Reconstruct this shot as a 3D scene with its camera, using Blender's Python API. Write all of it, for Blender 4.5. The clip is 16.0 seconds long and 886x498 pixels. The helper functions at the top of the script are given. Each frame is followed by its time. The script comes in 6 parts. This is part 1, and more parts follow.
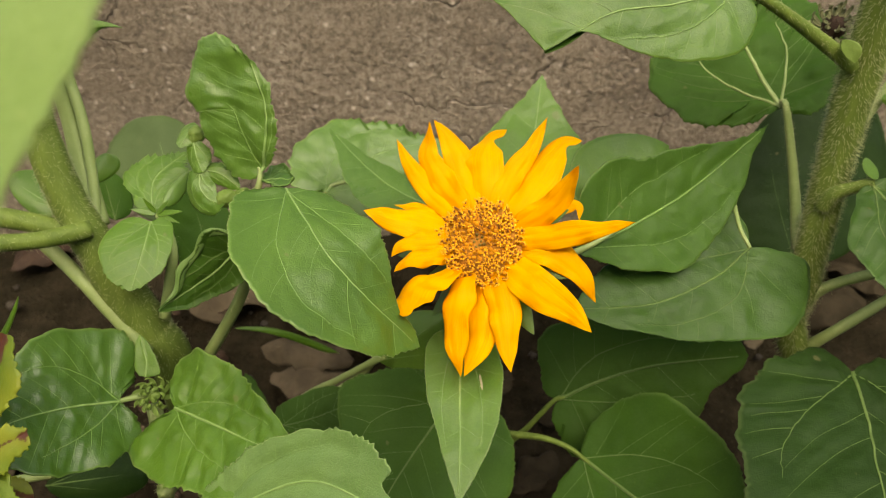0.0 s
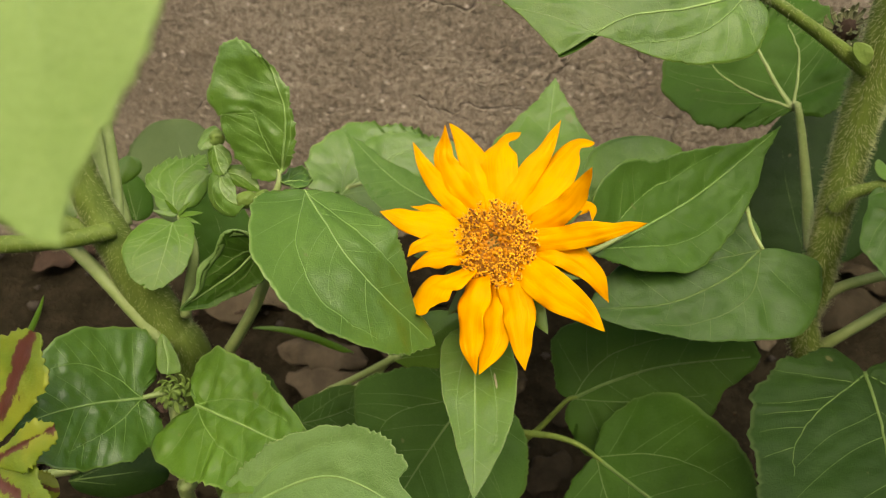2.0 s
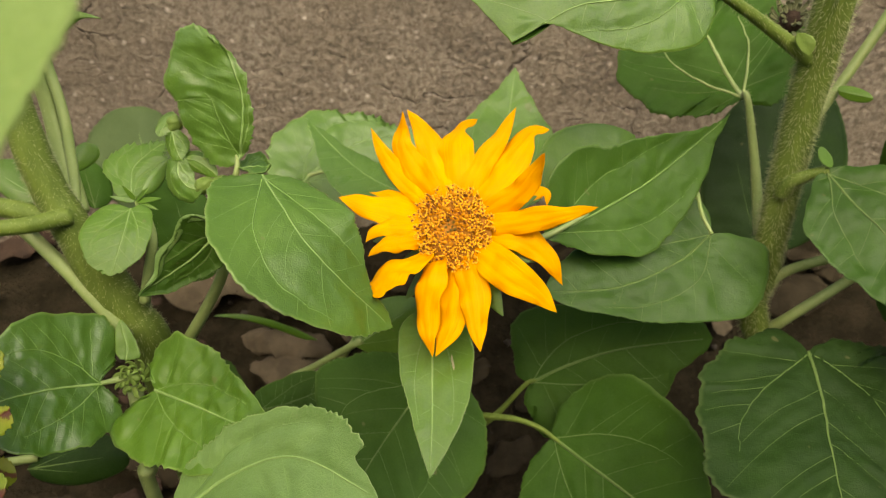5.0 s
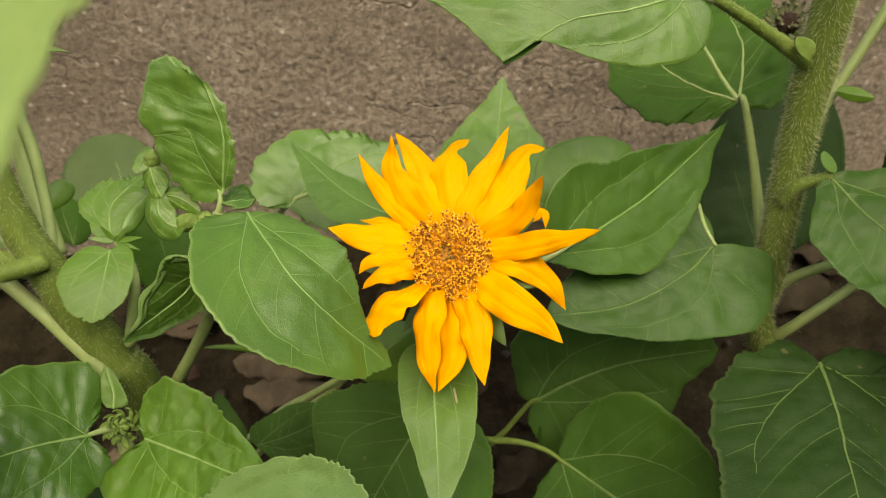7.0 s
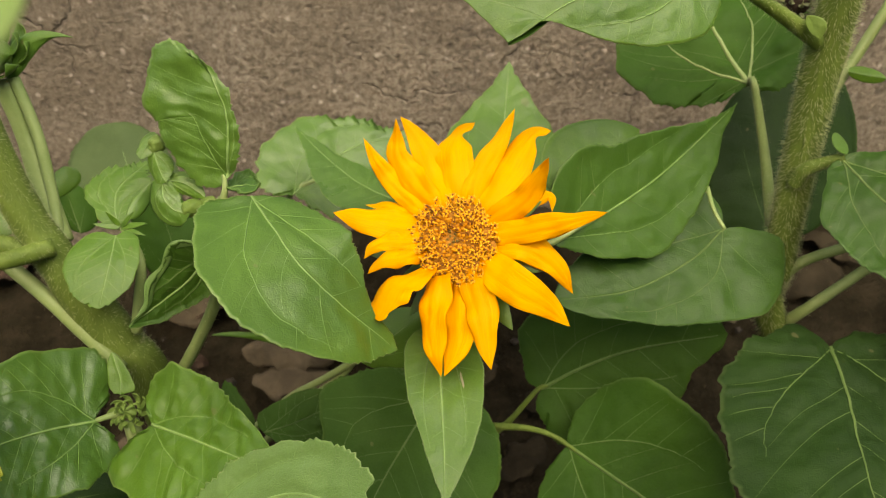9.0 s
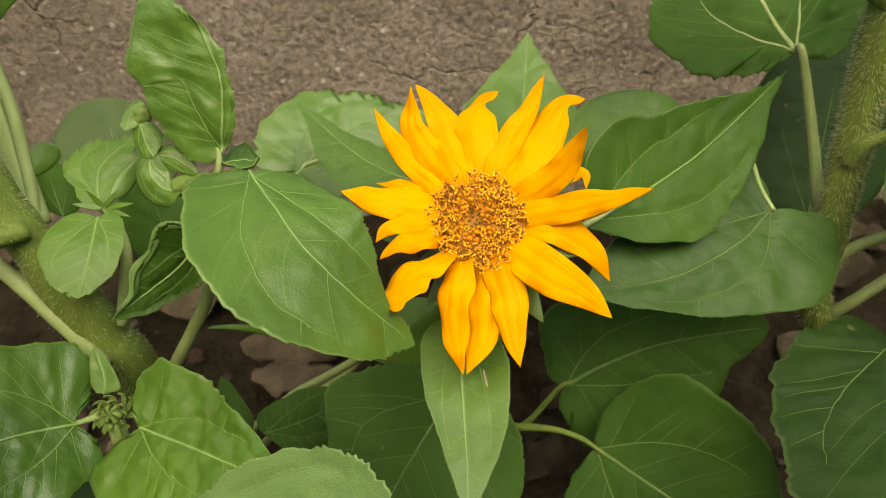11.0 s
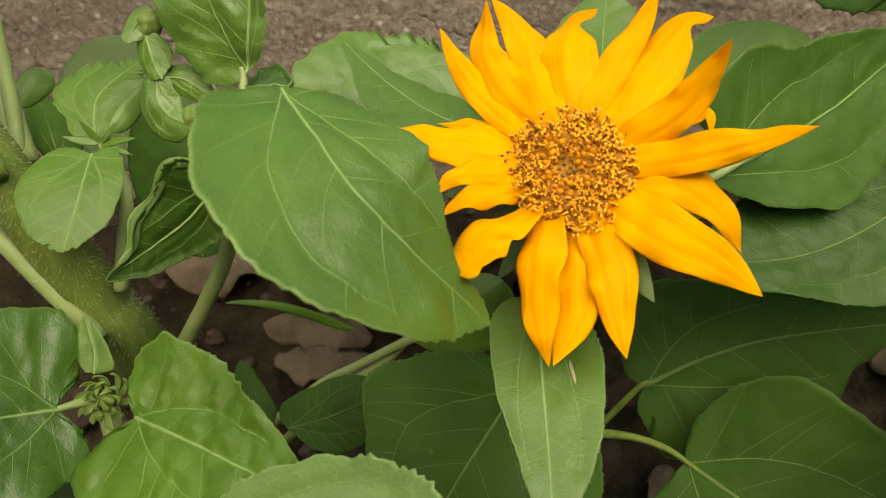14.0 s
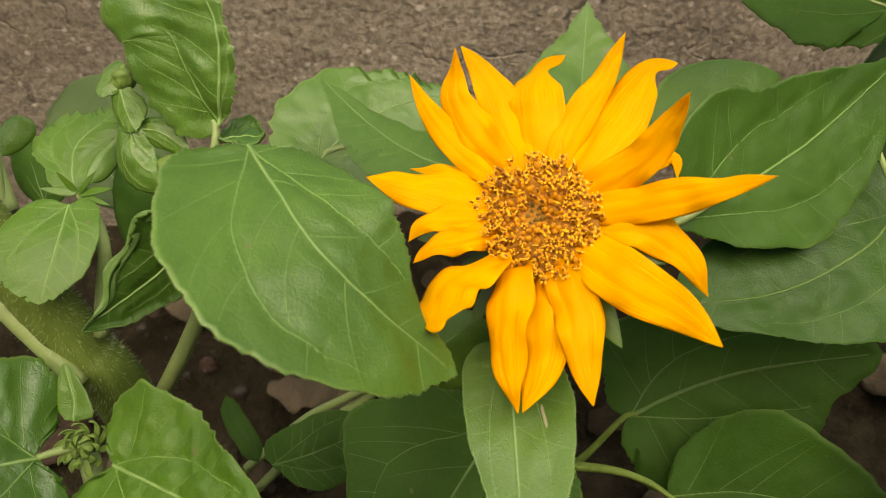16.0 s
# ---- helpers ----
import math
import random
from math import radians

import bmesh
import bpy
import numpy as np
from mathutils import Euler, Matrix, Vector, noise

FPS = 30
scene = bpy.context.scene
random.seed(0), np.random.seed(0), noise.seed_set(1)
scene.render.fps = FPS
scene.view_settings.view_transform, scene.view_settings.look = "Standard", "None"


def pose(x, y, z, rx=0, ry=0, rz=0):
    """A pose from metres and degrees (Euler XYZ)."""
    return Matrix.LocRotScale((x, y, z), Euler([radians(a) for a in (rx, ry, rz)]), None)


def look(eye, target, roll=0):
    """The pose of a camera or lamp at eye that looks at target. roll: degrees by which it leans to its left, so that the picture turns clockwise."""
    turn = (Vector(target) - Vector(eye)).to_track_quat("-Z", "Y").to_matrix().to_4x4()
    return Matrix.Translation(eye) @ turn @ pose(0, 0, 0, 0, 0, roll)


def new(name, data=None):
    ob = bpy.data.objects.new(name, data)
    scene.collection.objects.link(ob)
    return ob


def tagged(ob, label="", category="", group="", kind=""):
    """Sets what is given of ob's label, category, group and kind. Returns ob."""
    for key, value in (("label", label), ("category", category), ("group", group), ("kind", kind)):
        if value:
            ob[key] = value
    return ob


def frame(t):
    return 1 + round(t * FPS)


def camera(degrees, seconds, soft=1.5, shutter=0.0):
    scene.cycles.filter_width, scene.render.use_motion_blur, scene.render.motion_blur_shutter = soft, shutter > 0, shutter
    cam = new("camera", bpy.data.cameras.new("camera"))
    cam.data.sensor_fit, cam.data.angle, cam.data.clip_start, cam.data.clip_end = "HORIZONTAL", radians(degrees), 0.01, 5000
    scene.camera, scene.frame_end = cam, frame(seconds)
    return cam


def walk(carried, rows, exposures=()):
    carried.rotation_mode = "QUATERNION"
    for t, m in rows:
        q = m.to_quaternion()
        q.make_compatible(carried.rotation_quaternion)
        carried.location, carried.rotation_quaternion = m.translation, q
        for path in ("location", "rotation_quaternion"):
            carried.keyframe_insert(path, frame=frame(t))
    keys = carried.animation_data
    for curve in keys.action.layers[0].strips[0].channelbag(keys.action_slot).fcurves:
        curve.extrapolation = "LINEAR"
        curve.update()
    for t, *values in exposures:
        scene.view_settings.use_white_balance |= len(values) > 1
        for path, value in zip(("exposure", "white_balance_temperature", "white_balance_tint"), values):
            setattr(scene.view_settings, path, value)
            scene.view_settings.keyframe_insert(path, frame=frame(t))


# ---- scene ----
cam = camera(62.4, 16.0, soft=1.0)
METRES, EYE, TILT, LEAN, TURN = 0.38, 0.62, -38.0, 0.0, 0.0
ROWS = [
    (0.0, 0.0, 0.0, 0.0, 0.0, 0.0, -0.0),
    (0.5, 0.003, -0.0001, 0.0015, -0.07, 0.21, 0.11),
    (1.0, 0.0012, -0.0009, 0.0028, -0.13, 0.19, 0.27),
    (1.5, -0.0032, -0.0126, -0.0, 0.68, 0.33, 0.07),
    (2.0, -0.0045, -0.018, -0.0021, 0.94, 0.16, -0.05),
    (2.5, 0.0105, 0.0106, -0.0365, 0.4, -0.33, -1.15),
    (3.0, 0.0065, 0.022, -0.0434, -0.26, -0.36, -0.88),
    (3.5, 0.0071, 0.0278, -0.046, -1.05, -0.74, -0.86),
    (4.0, 0.0119, 0.0102, -0.0445, -0.82, -0.86, -0.74),
    (4.5, 0.0163, -0.0359, -0.0229, -1.1, -0.32, -0.37),
    (7.0, 0.0056, 0.0083, 0.0327, -2.31, -0.81, 2.8),
    (7.5, 0.0146, 0.0101, 0.0437, -2.78, -0.45, 3.51),
    (8.0, 0.0095, 0.0131, 0.0301, -1.87, -1.69, 3.53),
    (10.5, 0.0114, 0.0186, 0.0148, -1.49, -0.93, 2.98),
    (11.0, -0.0142, 0.1239, 0.0082, -1.62, -2.01, 3.12),
    (11.5, -0.0405, 0.2584, 0.012, -0.83, -2.55, 3.52),
    (12.0, -0.0485, 0.3458, 0.0182, -1.77, 0.37, 2.8),
    (12.5, -0.068, 0.4109, 0.027, -2.76, 0.82, 2.96),
    (13.0, -0.0881, 0.4004, -0.0098, -3.04, -0.85, 1.66),
    (13.5, -0.0853, 0.3197, -0.0437, -0.52, -1.37, 0.34),
    (14.0, -0.0643, 0.3191, -0.0349, 0.35, -2.37, 1.36),
    (14.5, -0.0632, 0.3295, -0.0242, 0.8, -2.18, 2.18),
    (15.0, -0.0269, 0.3213, -0.0005, 1.04, -1.4, 2.81),
    (15.5, -0.0313, 0.3364, -0.0125, 0.14, -3.34, 2.65),
    (16.0, -0.03, 0.3121, 0.0006, 0.69, -1.6, 2.16),
]
walk(cam, [(t, pose(0, 0, EYE, TILT, LEAN, TURN) @ pose(METRES * x, METRES * y, METRES * z, 90 + pitch, roll, yaw)) for t, x, y, z, yaw, pitch, roll in ROWS],
     exposures=[(0.0, 0.87, 7600, 10), (2.0, 0.85, 7600, 10), (3.5, 0.93, 7600, 10), (4.5, 0.91, 7600, 10), (7.0, 0.87, 7600, 10), (11.4, 0.85, 7600, 10), (12.5, 0.71, 7600, 10), (13.4, 0.79, 7600, 10), (16.0, 0.77, 7600, 10)])
cam.data.dof.use_dof = True
cam.data.dof.focus_distance = 0.318
cam.data.dof.aperture_fstop = 15.5

# ---------------------------------------------------------------- light
world = bpy.data.worlds.new("overcast_sky")
scene.world = world
world.use_nodes = True
wt = world.node_tree
sky = wt.nodes.new("ShaderNodeTexSky")
sky.sky_type = "NISHITA"
sky.sun_disc = False
sky.sun_elevation = radians(58)
sky.sun_rotation = radians(200)
sky.air_density = 1.0
sky.dust_density = 6.0
wt.links.new(sky.outputs[0], wt.nodes["Background"].inputs[0])
wt.nodes["Background"].inputs[1].default_value = 0.15
sun = new("sun", bpy.data.lights.new("sun", "SUN"))
sun.data.energy = 1.5
sun.data.angle = radians(35)
sun.data.color = (1.0, 0.95, 0.87)
sun.matrix_world = look((1.0, -0.35, 2.3), (0, 0.4, 0.3))

# ---------------------------------------------------------------- materials


class Nodes:
    """Short hand for building one node material."""

    def __init__(self, name):
        self.mat = bpy.data.materials.new(name)
        self.mat.use_nodes = True
        self.tree = self.mat.node_tree
        self.bsdf = self.tree.nodes["Principled BSDF"]
        self.out = self.tree.nodes["Material Output"]

    def node(self, kind, operation="", use_clamp=False, interpolation_type="", data_type="", feature="", uv_map=""):
        n = self.tree.nodes.new(kind)
        if operation:
            n.operation = operation
            n.use_clamp = use_clamp
        if interpolation_type:
            n.interpolation_type = interpolation_type
        if data_type:
            n.data_type = data_type
        if feature:
            n.feature = feature
        if uv_map:
            n.uv_map = uv_map
        return n

    def put(self, socket, value):
        if isinstance(value, bpy.types.NodeSocket):
            self.tree.links.new(value, socket)
        elif value is not None:
            if isinstance(value, tuple) and len(value) == 3:
                value = (*value, 1.0)
            socket.default_value = value

    def m(self, op, a, b=None, c=None, clamp=False):
        n = self.node("ShaderNodeMath", operation=op, use_clamp=clamp)
        for s, v in zip(n.inputs, (a, b, c)):
            self.put(s, v)
        return n.outputs[0]

    def ramp(self, value, lo, hi):
        n = self.node("ShaderNodeMapRange", interpolation_type="SMOOTHSTEP")
        self.put(n.inputs[0], value)
        n.inputs[1].default_value, n.inputs[2].default_value = lo, hi
        return n.outputs[0]

    def mix(self, f, a, b):
        n = self.node("ShaderNodeMix", data_type="RGBA")
        self.put(n.inputs[0], f)
        self.put(n.inputs[6], a)
        self.put(n.inputs[7], b)
        return n.outputs[2]

    def coords(self):
        return self.node("ShaderNodeTexCoord").outputs["Object"]

    def noise(self, scale, detail=4.0, rough=0.55, vector=None, out=0):
        n = self.node("ShaderNodeTexNoise")
        n.inputs["Scale"].default_value = scale
        n.inputs["Detail"].default_value = detail
        n.inputs["Roughness"].default_value = rough
        self.put(n.inputs["Vector"], vector or self.coords())
        return n.outputs[out]

    def node_warp(self):
        n = self.node("ShaderNodeMix", data_type="VECTOR")
        n.inputs[0].default_value = 0.004
        self.put(n.inputs[4], self.coords())
        self.put(n.inputs[5], self.noise(300.0, 2.0, 0.5, None, 1))
        return n.outputs[1]

    def cells(self, scale, feature="DISTANCE_TO_EDGE", vector=None, rand=1.0, out="Distance"):
        n = self.node("ShaderNodeTexVoronoi", feature=feature)
        n.inputs["Scale"].default_value = scale
        n.inputs["Randomness"].default_value = rand
        self.put(n.inputs["Vector"], vector or self.coords())
        return n.outputs[out]

    def bump(self, height, strength, distance):
        n = self.node("ShaderNodeBump")
        n.inputs["Strength"].default_value = strength
        n.inputs["Distance"].default_value = distance
        self.put(n.inputs["Height"], height)
        self.put(self.bsdf.inputs["Normal"], n.outputs[0])
        return n.outputs[0]

    def surface(self, colour, rough, spec=0.5, through_light=0.0, through_colour=None):
        self.put(self.bsdf.inputs["Base Color"], colour)
        self.put(self.bsdf.inputs["Roughness"], rough)
        self.bsdf.inputs["Specular IOR Level"].default_value = spec
        if through_light:
            t = self.node("ShaderNodeBsdfTranslucent")
            self.put(t.inputs[0], through_colour or colour)
            mix = self.node("ShaderNodeMixShader")
            mix.inputs[0].default_value = through_light
            self.tree.links.new(self.bsdf.outputs[0], mix.inputs[1])
            self.tree.links.new(t.outputs[0], mix.inputs[2])
            self.tree.links.new(mix.outputs[0], self.out.inputs[0])
        return self.mat


def leaf_material(name, dark, light, vein, rough=0.42, vein_mix=0.55, quilt=1.0, spec=0.45, grit=0.16):
    """Leaf blade with softly paler skin along its veins and a net of small cells. The map "blade" holds (along, across) of the
    leaf, "veins" how far the strong and the nearest veins are, in centimetres."""
    k = Nodes(name)
    blade = k.node("ShaderNodeUVMap", uv_map="blade").outputs[0]
    b = k.node("ShaderNodeSeparateXYZ")
    k.put(b.inputs[0], blade)
    wob = k.m("MULTIPLY", k.m("SUBTRACT", k.noise(45.0, 3.0), 0.5), 0.11)
    av = k.m("ABSOLUTE", k.m("MULTIPLY_ADD", b.outputs[1], 2.0, -1.0))
    vm = k.node("ShaderNodeSeparateXYZ")
    k.put(vm.inputs[0], k.node("ShaderNodeUVMap", uv_map="veins").outputs[0])
    near = k.ramp(k.m("ADD", vm.outputs[0], k.m("MULTIPLY", wob, 0.3)), 0.13, 0.0)
    soft_side = k.ramp(k.m("ADD", vm.outputs[1], k.m("MULTIPLY", wob, 0.3)), 0.11, 0.0)
    mask = k.m("MULTIPLY", k.m("MAXIMUM", near, k.m("MULTIPLY", soft_side, 0.55)), vein_mix * 0.55)
    info = k.node("ShaderNodeObjectInfo").outputs["Random"]
    big = k.ramp(k.noise(28.0, 3.0), 0.3, 0.7)
    tone = k.m("ADD", k.m("MULTIPLY", big, 0.6), k.m("MULTIPLY", info, 0.4))
    col = k.mix(tone, dark, light)
    spot = k.ramp(k.noise(420.0, 3.0), 0.62, 0.75)
    col = k.mix(k.m("MULTIPLY", spot, 0.25), col, (light[0] * 1.6, light[1] * 1.25, light[2] * 1.4))
    scar = k.ramp(k.noise(95.0, 2.0, 0.4), 0.735, 0.76)
    col = k.mix(k.m("MULTIPLY", scar, 0.5), col, (0.16, 0.15, 0.06))
    warp = k.node_warp()
    twig = k.ramp(k.cells(135.0, vector=warp), 0.075, 0.0)
    col = k.mix(k.m("MULTIPLY", twig, 0.12 * vein_mix), col, vein)
    net = k.ramp(k.cells(620.0, vector=warp), 0.0, 0.20)
    grain = k.noise(1300.0, 3.0, 0.7)
    col = k.mix(k.m("MULTIPLY", k.ramp(grain, 0.45, 0.7), 0.16), col, (light[0] * 1.5, light[1] * 1.35, light[2] * 1.6))
    col = k.mix(k.m("MULTIPLY", k.ramp(grain, 0.5, 0.3), 0.30), col, (dark[0] * 0.7, dark[1] * 0.75, dark[2] * 0.7))
    col = k.mix(k.m("MULTIPLY", k.m("SUBTRACT", 1.0, net), 0.05), col, (light[0] * 1.5, light[1] * 1.4, light[2] * 1.6))
    rim = k.m("MULTIPLY", k.ramp(av, 0.96, 0.995), 0.55)
    col = k.mix(k.m("MAXIMUM", mask, rim), col, vein)
    puff = k.m("ADD", k.noise(70.0, 2.0), k.m("MULTIPLY", k.noise(170.0, 2.0), 0.20))
    pillow = k.ramp(vm.outputs[1], 0.0, 0.35)
    high = k.m("ADD", k.m("MULTIPLY", net, grit), k.m("MULTIPLY", puff, 0.9 * quilt))
    high = k.m("ADD", high, k.m("MULTIPLY", pillow, 0.20 * quilt))
    high = k.m("SUBTRACT", high, k.m("MULTIPLY", near, 0.3))
    high = k.m("ADD", high, k.m("SUBTRACT", k.m("MULTIPLY", grain, 0.6 * grit), k.m("MULTIPLY", twig, 0.065)))
    k.bump(high, 0.6, 0.0014)
    gloss = k.m("ADD", rough, k.m("MULTIPLY", k.m("SUBTRACT", k.noise(40.0, 4.0), 0.5), 0.3))
    return k.surface(col, gloss, spec, 0.22, (light[0] * 1.5, light[1] * 1.35, light[2] * 0.9))


def plain_material(name, a, b, scale, rough=0.5, relief=0.3, depth=0.001, spec=0.4, through_light=0.0, stretch=None):
    k = Nodes(name)
    vec = k.coords()
    if stretch:
        mp = k.node("ShaderNodeMapping")
        mp.inputs["Scale"].default_value = stretch
        k.put(mp.inputs[0], vec)
        vec = mp.outputs[0]
    n1 = k.ramp(k.noise(scale, 5.0, 0.6, vec), 0.3, 0.7)
    n2 = k.noise(scale * 9, 4.0, 0.6, vec)
    info = k.node("ShaderNodeObjectInfo").outputs["Random"]
    tone = k.m("ADD", k.m("MULTIPLY", n1, 0.6), k.m("ADD", k.m("MULTIPLY", n2, 0.25), k.m("MULTIPLY", info, 0.2)))
    k.bump(k.m("ADD", n1, k.m("MULTIPLY", n2, 0.6)), relief, depth)
    return k.surface(k.mix(tone, a, b), k.m("ADD", rough - 0.08, k.m("MULTIPLY", n2, 0.16)), spec, through_light)


def petal_material():
    k = Nodes("petal_orange")
    b = k.node("ShaderNodeSeparateXYZ")
    k.put(b.inputs[0], k.node("ShaderNodeUVMap", uv_map="blade").outputs[0])
    mp = k.node("ShaderNodeMapping")
    mp.inputs["Scale"].default_value = (1.6, 30.0, 1.0)
    k.put(mp.inputs[0], k.node("ShaderNodeUVMap", uv_map="blade").outputs[0])
    streak = k.noise(1.0, 3.0, 0.6, mp.outputs[0])
    soft = k.noise(55.0, 3.0)
    col = k.mix(k.ramp(streak, 0.3, 0.7), (0.90, 0.400, 0.002), (0.95, 0.485, 0.004))
    col = k.mix(k.m("MULTIPLY", k.ramp(soft, 0.45, 0.75), 0.45), col, (0.96, 0.54, 0.006))
    col = k.mix(k.m("MULTIPLY", k.ramp(b.outputs[0], 0.3, 0.0), 0.35), col, (0.86, 0.29, 0.002))
    mp2 = k.node("ShaderNodeMapping")
    mp2.inputs["Scale"].default_value = (0.7, 22.0, 1.0)
    k.put(mp2.inputs[0], k.node("ShaderNodeUVMap", uv_map="blade").outputs[0])
    line = k.ramp(k.m("ABSOLUTE", k.m("SUBTRACT", k.noise(1.0, 1.0, 0.4, mp2.outputs[0]), 0.5)), 0.022, 0.0)
    col = k.mix(k.m("MULTIPLY", line, 0.45), col, (0.74, 0.235, 0.001))
    k.bump(k.m("SUBTRACT", k.m("ADD", streak, k.m("MULTIPLY", soft, 0.4)), k.m("MULTIPLY", line, 0.5)), 0.5, 0.0008)
    info = k.node("ShaderNodeObjectInfo").outputs["Random"]
    col = k.mix(k.m("MULTIPLY", info, 0.25), col, (0.88, 0.36, 0.002))
    return k.surface(col, 0.6, 0.12, 0.28, (0.95, 0.46, 0.004))


def wall_material():
    k = Nodes("weathered_concrete")
    big = k.ramp(k.noise(5.0, 5.0, 0.6), 0.3, 0.72)
    mid = k.ramp(k.noise(26.0, 6.0, 0.65), 0.3, 0.7)
    grain = k.noise(150.0, 8.0, 0.72)
    lump = k.noise(340.0, 3.0, 0.6)
    pale = k.m("MULTIPLY", k.ramp(k.cells(95.0, "F1"), 0.34, 0.12), k.ramp(k.noise(70.0, 3.0), 0.5, 0.62))
    pit = k.ramp(k.noise(95.0, 5.0, 0.7), 0.42, 0.28)
    col = k.mix(big, (0.200, 0.174, 0.122), (0.330, 0.293, 0.222))
    col = k.mix(k.m("MULTIPLY", mid, 0.5), col, (0.244, 0.208, 0.144))
    col = k.mix(k.m("MULTIPLY", k.ramp(grain, 0.60, 0.38), 0.85), col, (0.115, 0.088, 0.058))
    col = k.mix(k.m("MULTIPLY", k.ramp(lump, 0.52, 0.72), 0.35), col, (0.42, 0.36, 0.28))
    col = k.mix(k.m("MULTIPLY", pale, 1.0), col, (0.50, 0.44, 0.36))
    col = k.mix(k.m("MULTIPLY", pit, 0.6), col, (0.085, 0.064, 0.043))
    stain = k.ramp(k.noise(3.2, 4.0, 0.6), 0.52, 0.68)
    col = k.mix(k.m("MULTIPLY", stain, 0.45), col, (0.082, 0.066, 0.048))
    # hairline cracks
    warp = k.node("ShaderNodeMix", data_type="VECTOR")
    warp.inputs[0].default_value = 0.06
    k.put(warp.inputs[4], k.coords())
    k.put(warp.inputs[5], k.noise(14.0, 4.0, 0.6, None, 1))
    crack = k.ramp(k.cells(7.5, "DISTANCE_TO_EDGE", warp.outputs[1]), 0.012, 0.0)
    crack = k.m("MULTIPLY", crack, k.ramp(k.noise(6.0, 2.0), 0.42, 0.6))
    col = k.mix(k.m("MULTIPLY", crack, 0.40), col, (0.05, 0.035, 0.025))
    patch = k.ramp(k.noise(7.0, 4.0, 0.6), 0.38, 0.62)
    stones = k.m("MULTIPLY", k.m("ADD", k.cells(150.0, "F1"), k.m("MULTIPLY", k.noise(60.0, 3.0), 0.4)), patch)
    col = k.mix(k.m("MULTIPLY", k.ramp(stones, 0.55, 0.90), 0.42), col, (0.085, 0.070, 0.052))
    high = k.m("SUBTRACT", k.m("ADD", grain, k.m("MULTIPLY", lump, 0.4)), k.m("MULTIPLY", pit, 0.5))
    high = k.m("SUBTRACT", k.m("ADD", high, k.m("MULTIPLY", mid, 0.8)), k.m("MULTIPLY", crack, 0.8))
    high = k.m("SUBTRACT", high, k.m("MULTIPLY", stones, 0.5))
    k.bump(high, 0.9, 0.004)
    return k.surface(col, 0.64, 0.45)


def soil_material():
    k = Nodes("damp_soil")
    a = k.ramp(k.noise(30.0, 6.0, 0.65), 0.3, 0.7)
    b = k.noise(260.0, 4.0, 0.7)
    col = k.mix(a, (0.0155, 0.0128, 0.0068), (0.042, 0.0345, 0.020))
    col = k.mix(k.m("MULTIPLY", k.ramp(b, 0.58, 0.75), 0.6), col, (0.085, 0.069, 0.042))
    k.bump(k.m("ADD", a, b), 1.0, 0.008)
    return k.surface(col, 0.95, 0.05)


def coleus_material():
    k = Nodes("coleus_lime_and_plum")
    b = k.node("ShaderNodeSeparateXYZ")
    k.put(b.inputs[0], k.node("ShaderNodeUVMap", uv_map="flat").outputs[0])
    ax = k.m("ABSOLUTE", k.m("MULTIPLY_ADD", b.outputs[1], 2.0, -1.0))
    edge = k.m("ADD", ax, k.m("MULTIPLY", k.m("SUBTRACT", k.noise(70.0, 5.0, 0.75), 0.5), 1.8))
    plum = k.ramp(edge, 0.22, 0.15)
    col = k.mix(k.ramp(k.noise(50.0, 3.0), 0.3, 0.7), (0.098, 0.160, 0.009), (0.185, 0.225, 0.016))
    col = k.mix(plum, col, (0.075, 0.020, 0.012))
    k.bump(k.noise(120.0, 4.0), 0.6, 0.002)
    return k.surface(col, 0.5, 0.4, 0.2, (0.45, 0.5, 0.03))


LEAF = leaf_material("leaf_green", (0.054, 0.128, 0.012), (0.100, 0.204, 0.024), (0.20, 0.33, 0.08), 0.40, 0.50, 0.55, 0.48, 0.06)
FRESH = leaf_material("leaf_fresh_green", (0.060, 0.144, 0.016), (0.102, 0.203, 0.029), (0.22, 0.34, 0.10), 0.33, 0.45, 0.5, 0.5, 0.05)
MID = leaf_material("leaf_mid_green", (0.030, 0.080, 0.008), (0.052, 0.124, 0.015), (0.13, 0.22, 0.055), 0.46, 0.45, 0.8, 0.22, 0.07)
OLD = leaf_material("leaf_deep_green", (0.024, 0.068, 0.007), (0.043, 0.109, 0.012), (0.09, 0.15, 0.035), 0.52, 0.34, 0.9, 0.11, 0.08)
PALE = leaf_material("leaf_pale_green", (0.098, 0.196, 0.042), (0.148, 0.262, 0.072), (0.24, 0.38, 0.11), 0.40, 0.45, 0.8, 0.5, 0.13)
YOUNG = leaf_material("leaf_young_green", (0.048, 0.122, 0.008), (0.088, 0.190, 0.016), (0.22, 0.35, 0.08), 0.38, 0.45, 0.7, 0.42, 0.06)
GLOSS = leaf_material("leaf_dark_glossy", (0.022, 0.064, 0.005), (0.040, 0.102, 0.010), (0.11, 0.20, 0.06), 0.42, 0.35, 0.4, 0.24, 0.06)
# DEEP: older leaves, with the shade they stand in put into the green.
DEEP = leaf_material("leaf_old_shaded_green", (0.010, 0.029, 0.004), (0.019, 0.050, 0.006), (0.08, 0.13, 0.04), 0.55, 0.26, 0.8, 0.16, 0.10)
# LIME: pale leaf lightened further, standing in for light that shines through it.
LIME = leaf_material("leaf_lit_lime", (0.165, 0.275, 0.060), (0.220, 0.335, 0.095), (0.30, 0.41, 0.15), 0.55, 0.3, 0.5, 0.3)
